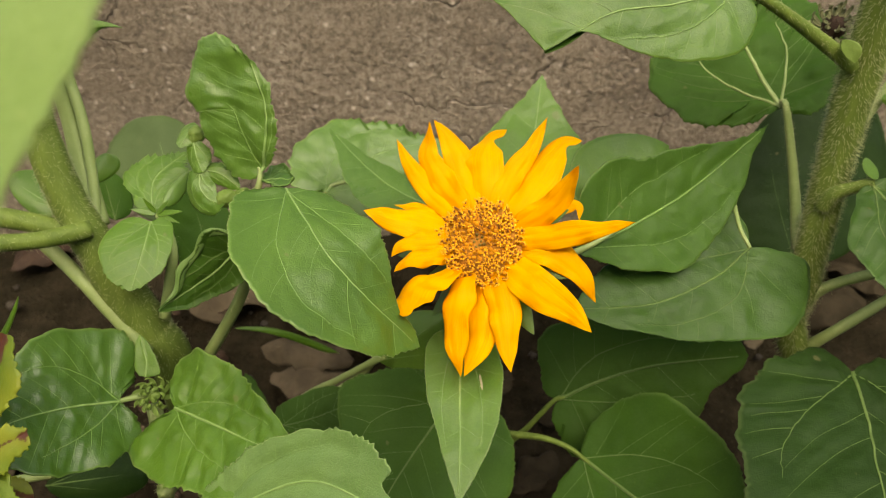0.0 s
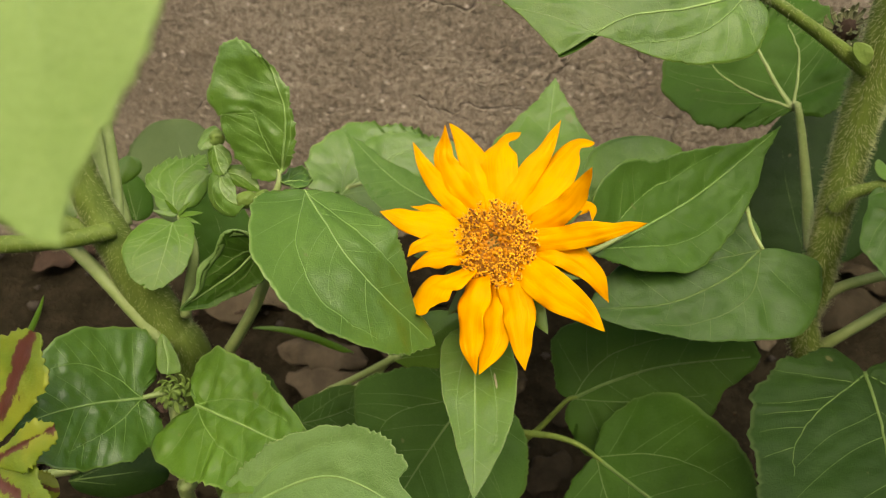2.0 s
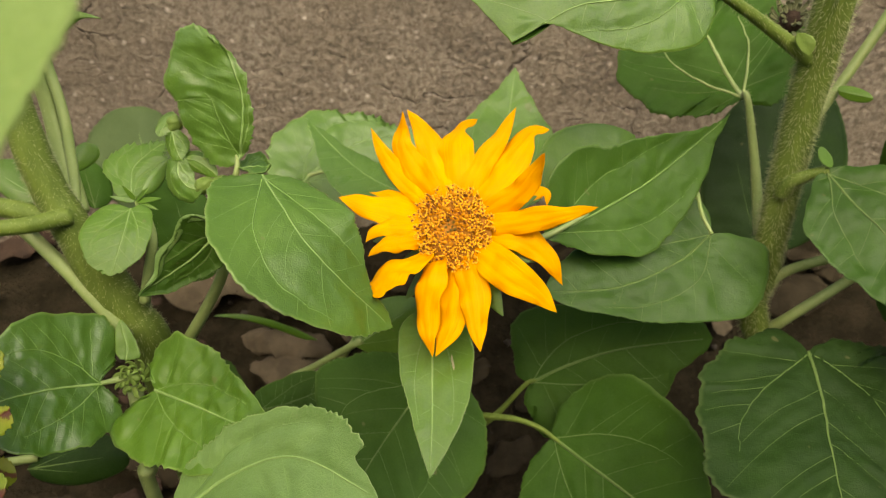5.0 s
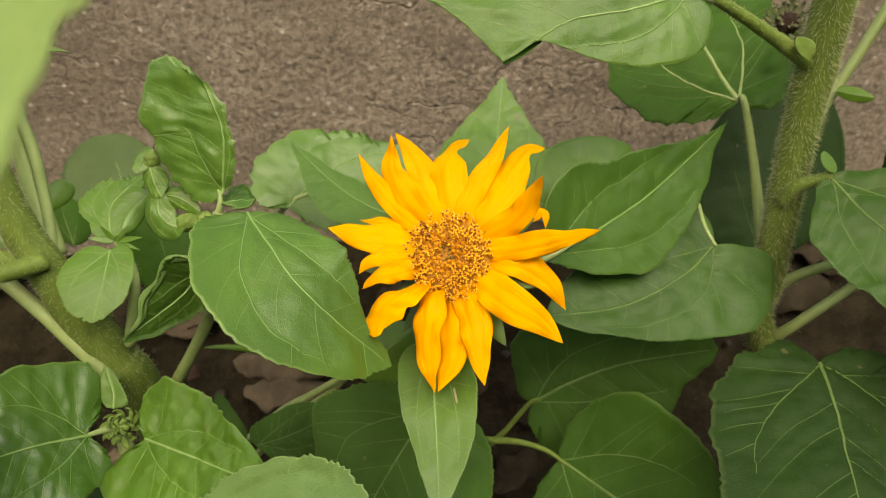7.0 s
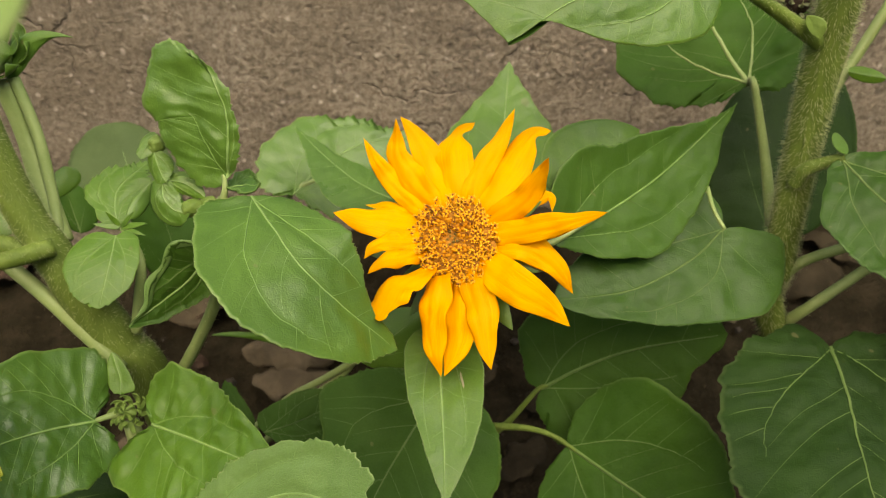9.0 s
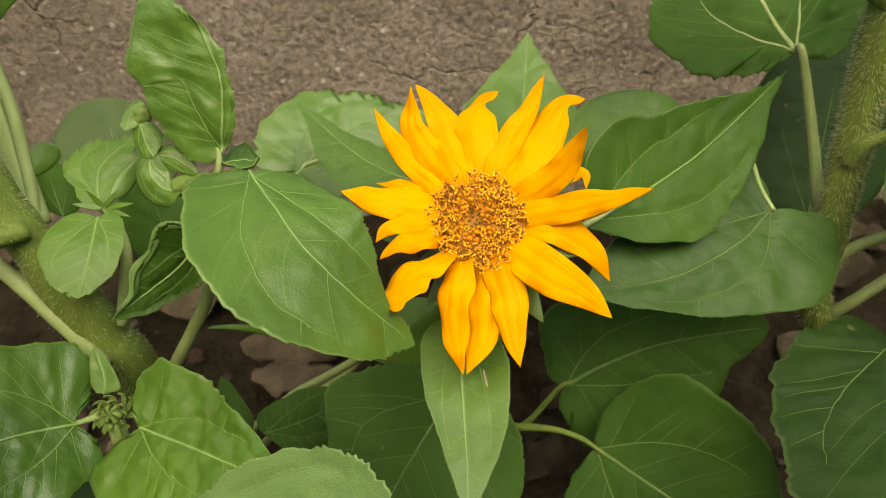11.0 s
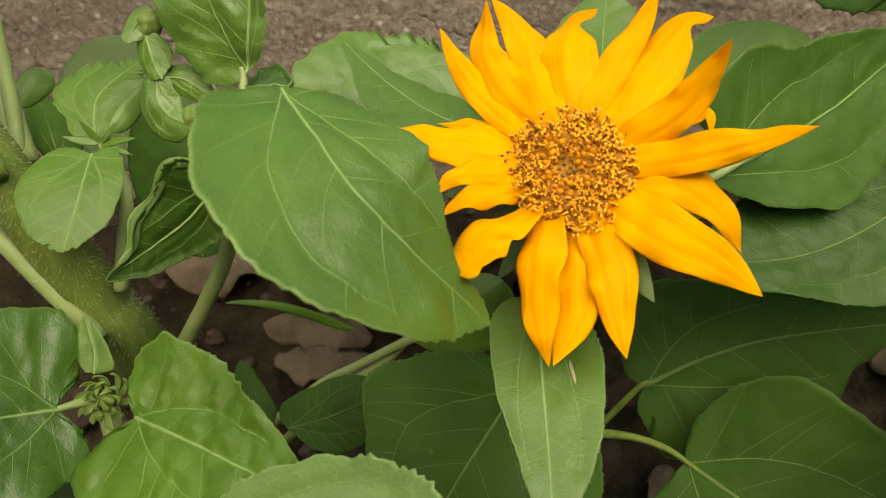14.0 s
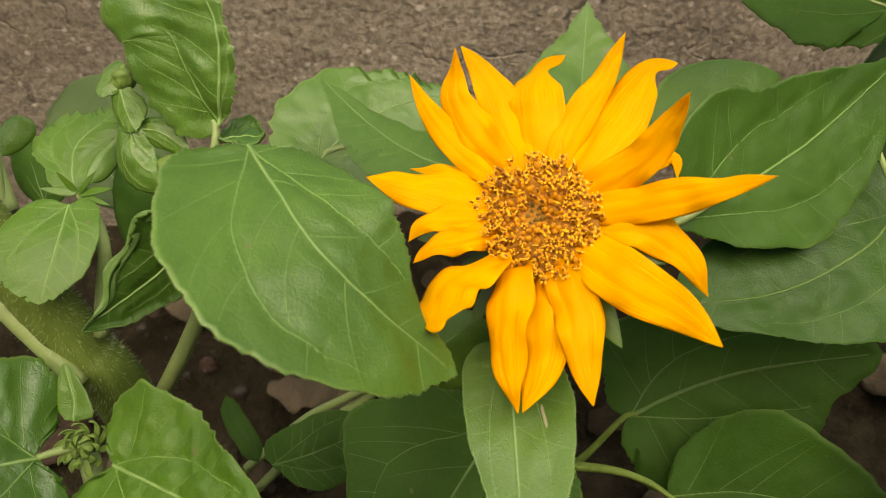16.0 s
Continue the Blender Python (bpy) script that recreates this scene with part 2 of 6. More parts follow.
SHINY = leaf_material("leaf_shiny_green", (0.032, 0.092, 0.008), (0.060, 0.142, 0.015), (0.16, 0.27, 0.06), 0.37, 0.45, 0.6, 0.52, 0.05)
DUSTY = leaf_material("leaf_dusty_green", (0.050, 0.088, 0.026), (0.080, 0.124, 0.042), (0.14, 0.19, 0.08), 0.6, 0.4, 0.8, 0.2, 0.08)
STEM = plain_material("stem_green", (0.070, 0.116, 0.014), (0.136, 0.196, 0.034), 45.0, 0.6, 0.5, 0.0012, 0.3, 0.0, (3.0, 3.0, 0.7))
STALK = plain_material("stalk_pale_green", (0.160, 0.235, 0.062), (0.245, 0.320, 0.115), 60.0, 0.5, 0.35, 0.0008, 0.4)
DIM_VEIN = plain_material("leaf_vein_dim", (0.075, 0.135, 0.030), (0.115, 0.180, 0.050), 120.0, 0.6, 0.2, 0.0004, 0.2)
VEIN = plain_material("leaf_vein", (0.150, 0.260, 0.062), (0.215, 0.335, 0.105), 120.0, 0.5, 0.2, 0.0004)
SIDE_VEIN = plain_material("leaf_side_vein", (0.105, 0.205, 0.038), (0.150, 0.260, 0.062), 120.0, 0.5, 0.2, 0.0004)
FUZZ = plain_material("stem_hair", (0.30, 0.35, 0.15), (0.46, 0.50, 0.28), 300.0, 0.5, 0.0, 0.001, 0.3, 0.3)
BUD = plain_material("bud_green", (0.098, 0.168, 0.026), (0.165, 0.250, 0.056), 90.0, 0.46, 0.45, 0.001, 0.25, 0.15)
PETAL = petal_material()
DISC = plain_material("disc_brown", (0.26, 0.105, 0.006), (0.48, 0.205, 0.010), 400.0, 0.7, 0.5, 0.001)
COROLLA = plain_material("corolla_orange", (0.46, 0.180, 0.005), (0.78, 0.350, 0.010), 700.0, 0.6, 0.2, 0.0004, 0.25, 0.15)
ANTHER = plain_material("anther_dark_brown", (0.140, 0.046, 0.005), (0.30, 0.108, 0.009), 900.0, 0.6, 0.2, 0.0004)
STIGMA = plain_material("stigma_yellow", (0.84, 0.39, 0.008), (0.96, 0.56, 0.03), 700.0, 0.55, 0.2, 0.0004, 0.3, 0.1)
HEART = plain_material("unopened_floret", (0.085, 0.070, 0.010), (0.24, 0.150, 0.016), 700.0, 0.6, 0.2, 0.0004)
BUD_DRY = plain_material("bud_dry", (0.095, 0.115, 0.045), (0.210, 0.215, 0.105), 120.0, 0.6, 0.5, 0.001)
ASH = plain_material("dead_leaf_grey", (0.040, 0.032, 0.018), (0.115, 0.092, 0.056), 40.0, 0.85, 0.7, 0.002, 0.2)
SCAR = plain_material("scar_buff", (0.22, 0.22, 0.11), (0.36, 0.34, 0.20), 300.0, 0.8, 0.3, 0.0005)
WALL = wall_material()
SOIL = soil_material()
# DRY: litter brown lowered to carry the shade under the dense leaves.
DRY = plain_material("dry_leaf_shaded", (0.019, 0.0155, 0.0088), (0.048, 0.0390, 0.023), 35.0, 0.85, 0.7, 0.002, 0.08, 0.1)
RUST = plain_material("rust_leaf", (0.022, 0.014, 0.009), (0.056, 0.034, 0.020), 60.0, 0.75, 0.7, 0.002, 0.2)
STONE = plain_material("pebble_grey", (0.018, 0.0150, 0.0100), (0.046, 0.038, 0.025), 70.0, 0.8, 0.6, 0.001, 0.3)
COLEUS = coleus_material()

# ---------------------------------------------------------------- builders
UP = Vector((0.0, -0.62, 0.79))
BLADE = {}


def mesh_of(name, verts, faces, material, smooth=True):
    me = bpy.data.meshes.new(name)
    me.from_pydata([tuple(v) for v in verts], [], faces)
    for mt in (material if isinstance(material, (list, tuple)) else [material]):
        me.materials.append(mt)
    if smooth:
        me.polygons.foreach_set("use_smooth", [True] * len(me.polygons))
    me.update()
    return me


def plant(name, base, label, category, group=""):
    ob = new(name)
    ob.empty_display_size = 0.02
    ob.location = base
    return tagged(ob, label, category, group)


def part(name, me, parent, label="", kind=""):
    """A mesh in world metres, hung under a thing or a part that stands unturned."""
    ob = new(name, me)
    ob.parent = parent
    origin = Vector((0, 0, 0))
    p = parent
    while p:
        origin += p.location
        p = p.parent
    me.transform(Matrix.Translation(-origin))
    return tagged(ob, label, "", "", kind)


def widest(p, q, k):
    """Where along a blade u ** p * (1 - u ** k) ** q is greatest, and how great."""
    u = (p / (p + q * k)) ** (1 / k)
    return u, u ** p * (1 - u ** k) ** q


def add_maps(me, **maps):
    """Surface maps of a blade whose upper and lower skins hold the same grid of points."""
    loops = np.zeros(len(me.loops), int)
    me.loops.foreach_get("vertex_index", loops)
    for title, (x, y) in maps.items():
        layer = me.uv_layers.new(name=title)
        uv = np.stack([x.ravel(), y.ravel()], 1)
        layer.data.foreach_set("uv", np.concatenate([uv, uv])[loops].astype(np.float32).ravel())


def two_skins(name, pos, up, thick, material):
    """A thin closed blade from a grid of points and their normals."""
    rows, cols = pos.shape[:2]
    n = rows * cols
    idx = np.arange(n).reshape(rows, cols)
    quad = np.stack([idx[:-1, :-1], idx[1:, :-1], idx[1:, 1:], idx[:-1, 1:]], -1).reshape(-1, 4)
    flip = quad[:, ::-1] + n
    rim = []
    for j, rev in ((0, False), (cols - 1, True)):
        for i in range(rows - 1):
            f = (idx[i, j], idx[i, j] + n, idx[i + 1, j] + n, idx[i + 1, j])
            rim.append(f[::-1] if rev else f)
    faces = [tuple(int(c) for c in f) for f in np.concatenate([quad, flip, np.array(rim)])]
    return mesh_of(name, np.concatenate([pos.reshape(-1, 3), (pos - up * thick).reshape(-1, 3)]), faces, material)


def leaf_mesh(name, base, tip, left, right, material, mid=None, p=0.45, q=0.65, lobe=0.0, arch=0.0, wave=0.0, teeth=0.02,
              nteeth=20, rough=0.0011, thick=0.0005, hook=0.0, seed=0, nu=60, nv=11, phase=0.0, groove=0.0,
              k=1.0, right_shape=None, notch=None, spine=None):
    """A blade from base to tip through mid, as wide as left and right where it is widest. p, q: fullness at base and tip;
    lobe: heart-shaped base; k: how far towards the tip it stays full; right_shape: another p, q, k for the right half;
    arch: edges bent down; wave: rippled edge; hook: bent tip; notch: a bay (u, side, width, depth) in one
    edge; groove: lengthwise furrows; spine: a winding line that the blade
    follows in place of mid, its width turning with it."""
    B, T, L, R = (np.array(v, float) for v in (base, tip, left, right))
    length = np.linalg.norm(T - B)
    M = np.array(mid, float) if mid is not None else (B + T) / 2
    C = 2 * M - 0.5 * (B + T)
    um, wmax = widest(p, q, k)
    pr, qr, kr = right_shape or (p, q, k)
    umr, wmaxr = widest(pr, qr, kr)

    def rib(u):
        u = np.asarray(u)[..., None]
        inside = (1 - u) ** 2 * B + 2 * u * (1 - u) * C + u * u * T
        return np.where(u < 0, B + 2 * u * (C - B), inside)

    if spine:
        line = np.array([tuple(c) for c in smooth_line(spine, 0.0, 10)[0]])
        run = np.concatenate([[0.0], np.cumsum(np.linalg.norm(np.diff(line, axis=0), axis=1))])
        run /= run[-1]

        def rib(u):
            return np.stack([np.interp(u, run, line[:, i]) for i in range(3)], -1)

    SL, SR = L - rib(um), R - rib(umr)
    N = np.cross(T - B, SR - SL)
    N = N / (np.linalg.norm(N) + 1e-9)
    if N @ np.array(UP) < 0:
        N = -N
    t = np.linspace(0, 1, nu + 1)
    us = 0.5 - 0.5 * np.cos(np.pi * t)
    us = 0.35 * us + 0.65 * t
    vs = np.linspace(-1, 1, 2 * nv + 1)
    u, v = np.meshgrid(us, vs, indexing="ij")
    a = np.abs(v)
    w = np.clip(u, 0, 1) ** p * np.clip(1 - u ** k, 0, 1) ** q / wmax
    if right_shape:
        w = np.where(v > 0, np.clip(u, 0, 1) ** pr * np.clip(1 - u ** kr, 0, 1) ** qr / wmaxr, w)
    if notch:
        at, which, wide, deep = notch
        w = w * (1 - deep * np.exp(-((u - at) / wide) ** 2) * (np.sign(v) == which))
    rng = np.random.RandomState(seed + 17)
    jag = (u * nteeth + rng.rand() + 0.3 * np.sin(u * 31 + seed) + 0.2 * np.sin(u * 77 + seed + v)) % 1.0
    irregular = 1 + 0.35 * teeth / 0.02 * 0.05 * np.sin(u * 9 + seed * 1.7 + (v > 0) * 2.0)
    wt_ = w * (1 + (teeth * (jag - 0.4) * np.clip((a - 0.86) / 0.14, 0, 1))) * (1 + (irregular - 1) * a)
    back = lobe * a ** 1.6 * (u / 0.1) * np.exp(1 - u / 0.1)
    pos = rib(u - back)
    side = np.where((v < 0)[..., None], SL, SR)
    if spine:
        half = 0.5 * np.linalg.norm(SR - SL)
        along = rib(np.clip(u + 0.06, 0, 1)) - rib(np.clip(u - 0.06, 0, 1))
        across = np.cross(along, N)
        across = across / (np.linalg.norm(across, axis=-1, keepdims=True) + 1e-9)
        side = half * across * (1 if (across[0, 0] @ SR) > 0 else -1) * np.sign(v)[..., None]
    pos = pos + (a * wt_)[..., None] * side
    lift = -arch * a ** 2 * w + wave * np.sin(u * 17 + phase + (v > 0) * 1.9) * a ** 2 * w
    lift = lift + hook * np.clip((u - 0.72) / 0.28, 0, 1) ** 2
    if groove:
        lift = lift - groove * w * (np.exp(-((v - 0.34) / 0.13) ** 2) + np.exp(-((v + 0.34) / 0.13) ** 2))
    pos = pos + lift[..., None] * N
    if rough:
        flat = pos.reshape(-1, 3)
        shake = np.array([noise.noise(Vector(x * 45.0) + Vector((seed * 3.1, 0, 0))) + 0.6 * noise.noise(Vector(x * 110.0)) for x in flat])
        pos = pos + (shake.reshape(u.shape) * rough)[..., None] * N
    du = np.gradient(pos, axis=0)
    dv = np.gradient(pos, axis=1)
    nn = np.cross(du, dv)
    nn /= np.linalg.norm(nn, axis=2, keepdims=True) + 1e-12
    nn[0], nn[-1] = nn[1], nn[-2]
    if (nn * N).sum() < 0:
        nn = -nn
    BLADE.update(pos=pos, us=us, vs=vs, up=nn)
    me = two_skins(name, pos, nn, thick, material)
    add_maps(me, blade=(u, 0.5 + 0.5 * v), flat=(u, 0.5 + 0.5 * v * w), veins=(u * 0 + 1, u * 0 + 1))
    me.validate()
    return me


def on_blade(u, v, lift=0.0):
    """A place on the blade built last: u along it, v across it."""
    us, vs = BLADE["us"], BLADE["vs"]
    i = min(max(int(np.searchsorted(us, u)) - 1, 0), len(us) - 2)
    j = min(max(int(np.searchsorted(vs, v)) - 1, 0), len(vs) - 2)
    s, t = (u - us[i]) / (us[i + 1] - us[i]), (v - vs[j]) / (vs[j + 1] - vs[j])
    out = np.zeros(3)
    for a, b, w in ((i, j, (1 - s) * (1 - t)), (i + 1, j, s * (1 - t)), (i, j + 1, (1 - s) * t), (i + 1, j + 1, s * t)):
        out += w * (BLADE["pos"][a, b] + lift * BLADE["up"][a, b])
    return Vector(out)


def smooth_line(points, radii, steps):
    pts = [Vector(p) for p in points]
    pts = [pts[0] * 2 - pts[1]] + pts + [pts[-1] * 2 - pts[-2]]
    rad = list(radii) if isinstance(radii, (list, tuple)) else [radii] * len(points)
    out, rr = [], []
    for i in range(1, len(pts) - 2):
        for s in range(steps):
            t = s / steps
            a, b, c, d = pts[i - 1:i + 3]
            out.append(0.5 * ((2 * b) + (c - a) * t + (2 * a - 5 * b + 4 * c - d) * t * t + (3 * b - a - 3 * c + d) * t ** 3))
            rr.append(rad[i - 1] * (1 - t) + rad[i] * t)
    out.append(pts[-2])
    rr.append(rad[-1])
    return out, rr


def tube_mesh(name, points, radii, material, segs=12, steps=8, ridges=0.0, lump=0.06, seed=0):
    line, rad = smooth_line(points, radii, steps)
    verts, faces = [], []
    side = Vector((1, 0.2, 0.1))
    for i, (c, r) in enumerate(zip(line, rad)):
        d = (line[min(i + 1, len(line) - 1)] - line[max(i - 1, 0)]).normalized()
        side = (side - d * side.dot(d)).normalized()
        other = d.cross(side)
        for s in range(segs):
            a = 2 * math.pi * s / segs
            k = 1 + ridges * math.cos(a * 5) + lump * noise.noise(Vector((c.x * 70 + a, c.y * 70, c.z * 70 + seed)))
            verts.append(c + (side * math.cos(a) + other * math.sin(a)) * r * k)
    n = len(line)
    for i in range(n - 1):
        for s in range(segs):
            a, b = i * segs + s, i * segs + (s + 1) % segs
            faces.append((a, b, b + segs, a + segs))
    faces.append(tuple(reversed(range(segs))))
    faces.append(tuple((n - 1) * segs + s for s in range(segs)))
    return mesh_of(name, verts, faces, material)


def fuzz_mesh(name, points, radii, count, length, seed=0, steps=8):
    """Short hairs standing off a stem."""
    line, rad = smooth_line(points, radii, steps)
    rnd = random.Random(seed)
    verts, faces = [], []
    for _ in range(count):
        i = rnd.randrange(len(line) - 1)
        t = rnd.random()
        c = line[i].lerp(line[i + 1], t)
        r = rad[i] * (1 - t) + rad[i + 1] * t
        d = (line[i + 1] - line[i]).normalized()
        v = Vector((rnd.gauss(0, 1), rnd.gauss(0, 1), rnd.gauss(0, 1)))
        o = (v - d * v.dot(d)).normalized()
        tip = c + o * (r + length * rnd.uniform(0.5, 1.2)) + d * rnd.gauss(0, 0.35) * length + Vector((0, 0, -0.2 * length))
        root = c + o * r * 0.97
        s1 = d.cross(o) * length * 0.048 + Vector((1e-6, 0, 0))
        s2 = d * length * 0.048
        k = len(verts)
        verts += [root - s1 - s2 * 0.5, root + s1 - s2 * 0.5, root + s2, tip]
        faces += [(k, k + 1, k + 3), (k + 1, k + 2, k + 3), (k + 2, k, k + 3)]
    return mesh_of(name, verts, faces, FUZZ)


def cilia_mesh(name, length, per_metre, seed=0):
    """Short bristles along the rim of the blade built last."""
    rnd = random.Random(seed)
    pos, up = BLADE["pos"], BLADE["up"]
    verts, faces = [], []
    for j in (0, -1):
        inner = 1 if j == 0 else -2
        for i in range(1, len(pos) - 2):
            a, b = Vector(pos[i, j]), Vector(pos[i + 1, j])
            out = (a - Vector(pos[i, inner])).normalized()
            lift = Vector(up[i, j])
            for _ in range(int((b - a).length * per_metre + rnd.random())):
                c = a.lerp(b, rnd.random()) - out * 0.0002
                d = (b - a).normalized()
                tip = c + (out + d * rnd.uniform(0.1, 0.7) + lift * rnd.uniform(-0.1, 0.6)) * length * rnd.uniform(0.4, 1.1)
                k = len(verts)
                verts += [c - d * 0.00011, c + d * 0.00011, c + lift * 0.00022, tip]
                faces += [(k, k + 1, k + 3), (k + 1, k + 2, k + 3), (k + 2, k, k + 3)]
    return mesh_of(name, verts, faces, FUZZ)


def stem(parent, points, radii, label="", name="stem", material=None, hair=0, hair_len=0.0022, seed=0, segs=16, ridges=0.0):
    ob = part(name, tube_mesh(name, points, radii, material or STEM, segs, 8, ridges, 0.07, seed), parent, label)
    if hair:
        part("fuzz", fuzz_mesh("fuzz", points, radii, hair, hair_len, seed), ob, "short pale stem hairs", "stuff")
    return ob


def leaf(parent, base, tip, left, right, material=None, label="", stalk=None, veins=(0.0006, 0.0003), vein_material=None, stalk_r=0.0022, name="leaf", stalk_material=None,
         hair=0, **shape):
    """A leaf and, where it shows, its stalk (petiole) from the stem to the blade."""
    ob = part(name, leaf_mesh(name, base, tip, left, right, material or LEAF, **shape), parent, label)
    if veins:
        rib_r, side_r = veins
        line = [on_blade(0.9 * i / 29, 0.0, -rib_r * 0.3) for i in range(30)]
        part("midrib", tube_mesh("midrib", line, [rib_r * (1 - 0.028 * i) for i in range(30)], vein_material or (DIM_VEIN if material in (OLD, DEEP, GLOSS) else VEIN), 7, 1), ob)
        for s in ((-1, 1) if side_r else ()):
            bow = 0.9 + 0.25 * math.sin(shape.get("seed", 0) * 2.7 + s)
            line = [on_blade(0.03 + 0.66 * (i / 23), s * 0.80 * bow * (i / 23) ** 0.85, -side_r * 0.3) for i in range(24)]
            part("vein", tube_mesh("vein", line, [side_r * (1 - 0.041 * i) for i in range(len(line))], vein_material or (DIM_VEIN if material in (OLD, DEEP, GLOSS) else VEIN), 6, 1), ob)
    if stalk:
        r = stalk_r if isinstance(stalk_r, (list, tuple)) else [stalk_r * 1.15] + [stalk_r] * (len(stalk) - 1)
        st = part("petiole", tube_mesh("petiole", stalk, r, stalk_material or STALK, 10, 6, 0.03, 0.05), ob)
        if hair:
            part("fuzz", fuzz_mesh("fuzz", stalk, r, hair * 3, 0.0019, 5), ob, "", "stuff")
    return ob


def outline(side, length, count):
    """Evenly spaced places (along, across, in metres) on one half of a leaf's rim, from base to tip."""
    knots = [(0.0, 0.0, 0.0)] + [(u * length, s * 0.001, 0.0) for u, s in side] + [(length, 0.0, 0.0)]
    line = np.array([(c.x, c.y) for c in smooth_line(knots, 0.0, 12)[0]])
    run = np.concatenate([[0.0], np.cumsum(np.linalg.norm(np.diff(line, axis=0), axis=1))])
    at = np.linspace(0, run[-1], count)
    return np.stack([np.interp(at, run, line[:, i]) for i in range(2)], -1), at


def vein_courses(length, rims, basal, laterals, seed):
    """Courses of the side veins over the flat leaf, as (along, across) in metres: the strong pair from the base, those that
    leave the midrib, and the branches that leave the strong pair towards the rim."""
    rng = random.Random(seed)
    strong, fine = [], []
    for side, rim in ((-1, rims[0]), (1, rims[1])):
        bend = rng.uniform(0.92, 1.06)

        def reach(x):
            """How far the rim is from the rib at x."""
            near = np.abs(rim[:, 0] - x) < 0.04 * length
            return np.abs(rim[near, 1]).max() if near.any() else 0.0

        def pair(x):
            return bend * basal * 1.35 * (1 - math.exp(-max(x, 0.0) / (0.36 * length))) * reach(x)

        def run(x0, s0, step_x, step_s, until):
            line = []
            for i in range(40):
                k = i / 39
                x, w = x0 + step_x * length * (k + 0.5 * k * k), s0 + step_s * length * k
                if until(x, w):
                    break
                line.append((x, side * w))
            if len(line) > 4:
                fine.append(line)

        if basal:
            strong.append([(length * (0.01 + 0.70 * i / 29), side * pair(length * 0.70 * i / 29)) for i in range(30)])
        for i in range(laterals):
            x0 = length * (0.20 + 0.58 * (i + rng.uniform(-0.25, 0.25)) / max(laterals - 1, 1))
            run(x0, 0.0, 0.42, 0.62, lambda x, w: w > 0.9 * reach(x) or (basal and x < 0.68 * length and w > pair(x) - 0.0008))
        for x1 in ((0.06, 0.16, 0.28, 0.42, 0.56) if basal else ()):
            x1 = length * (x1 + rng.uniform(-0.03, 0.03))
            run(x1, pair(x1), rng.uniform(0.12, 0.26) if x1 > 0.12 * length else -0.02, 0.5, lambda x, w: w > 0.92 * reach(x))
    return strong, fine


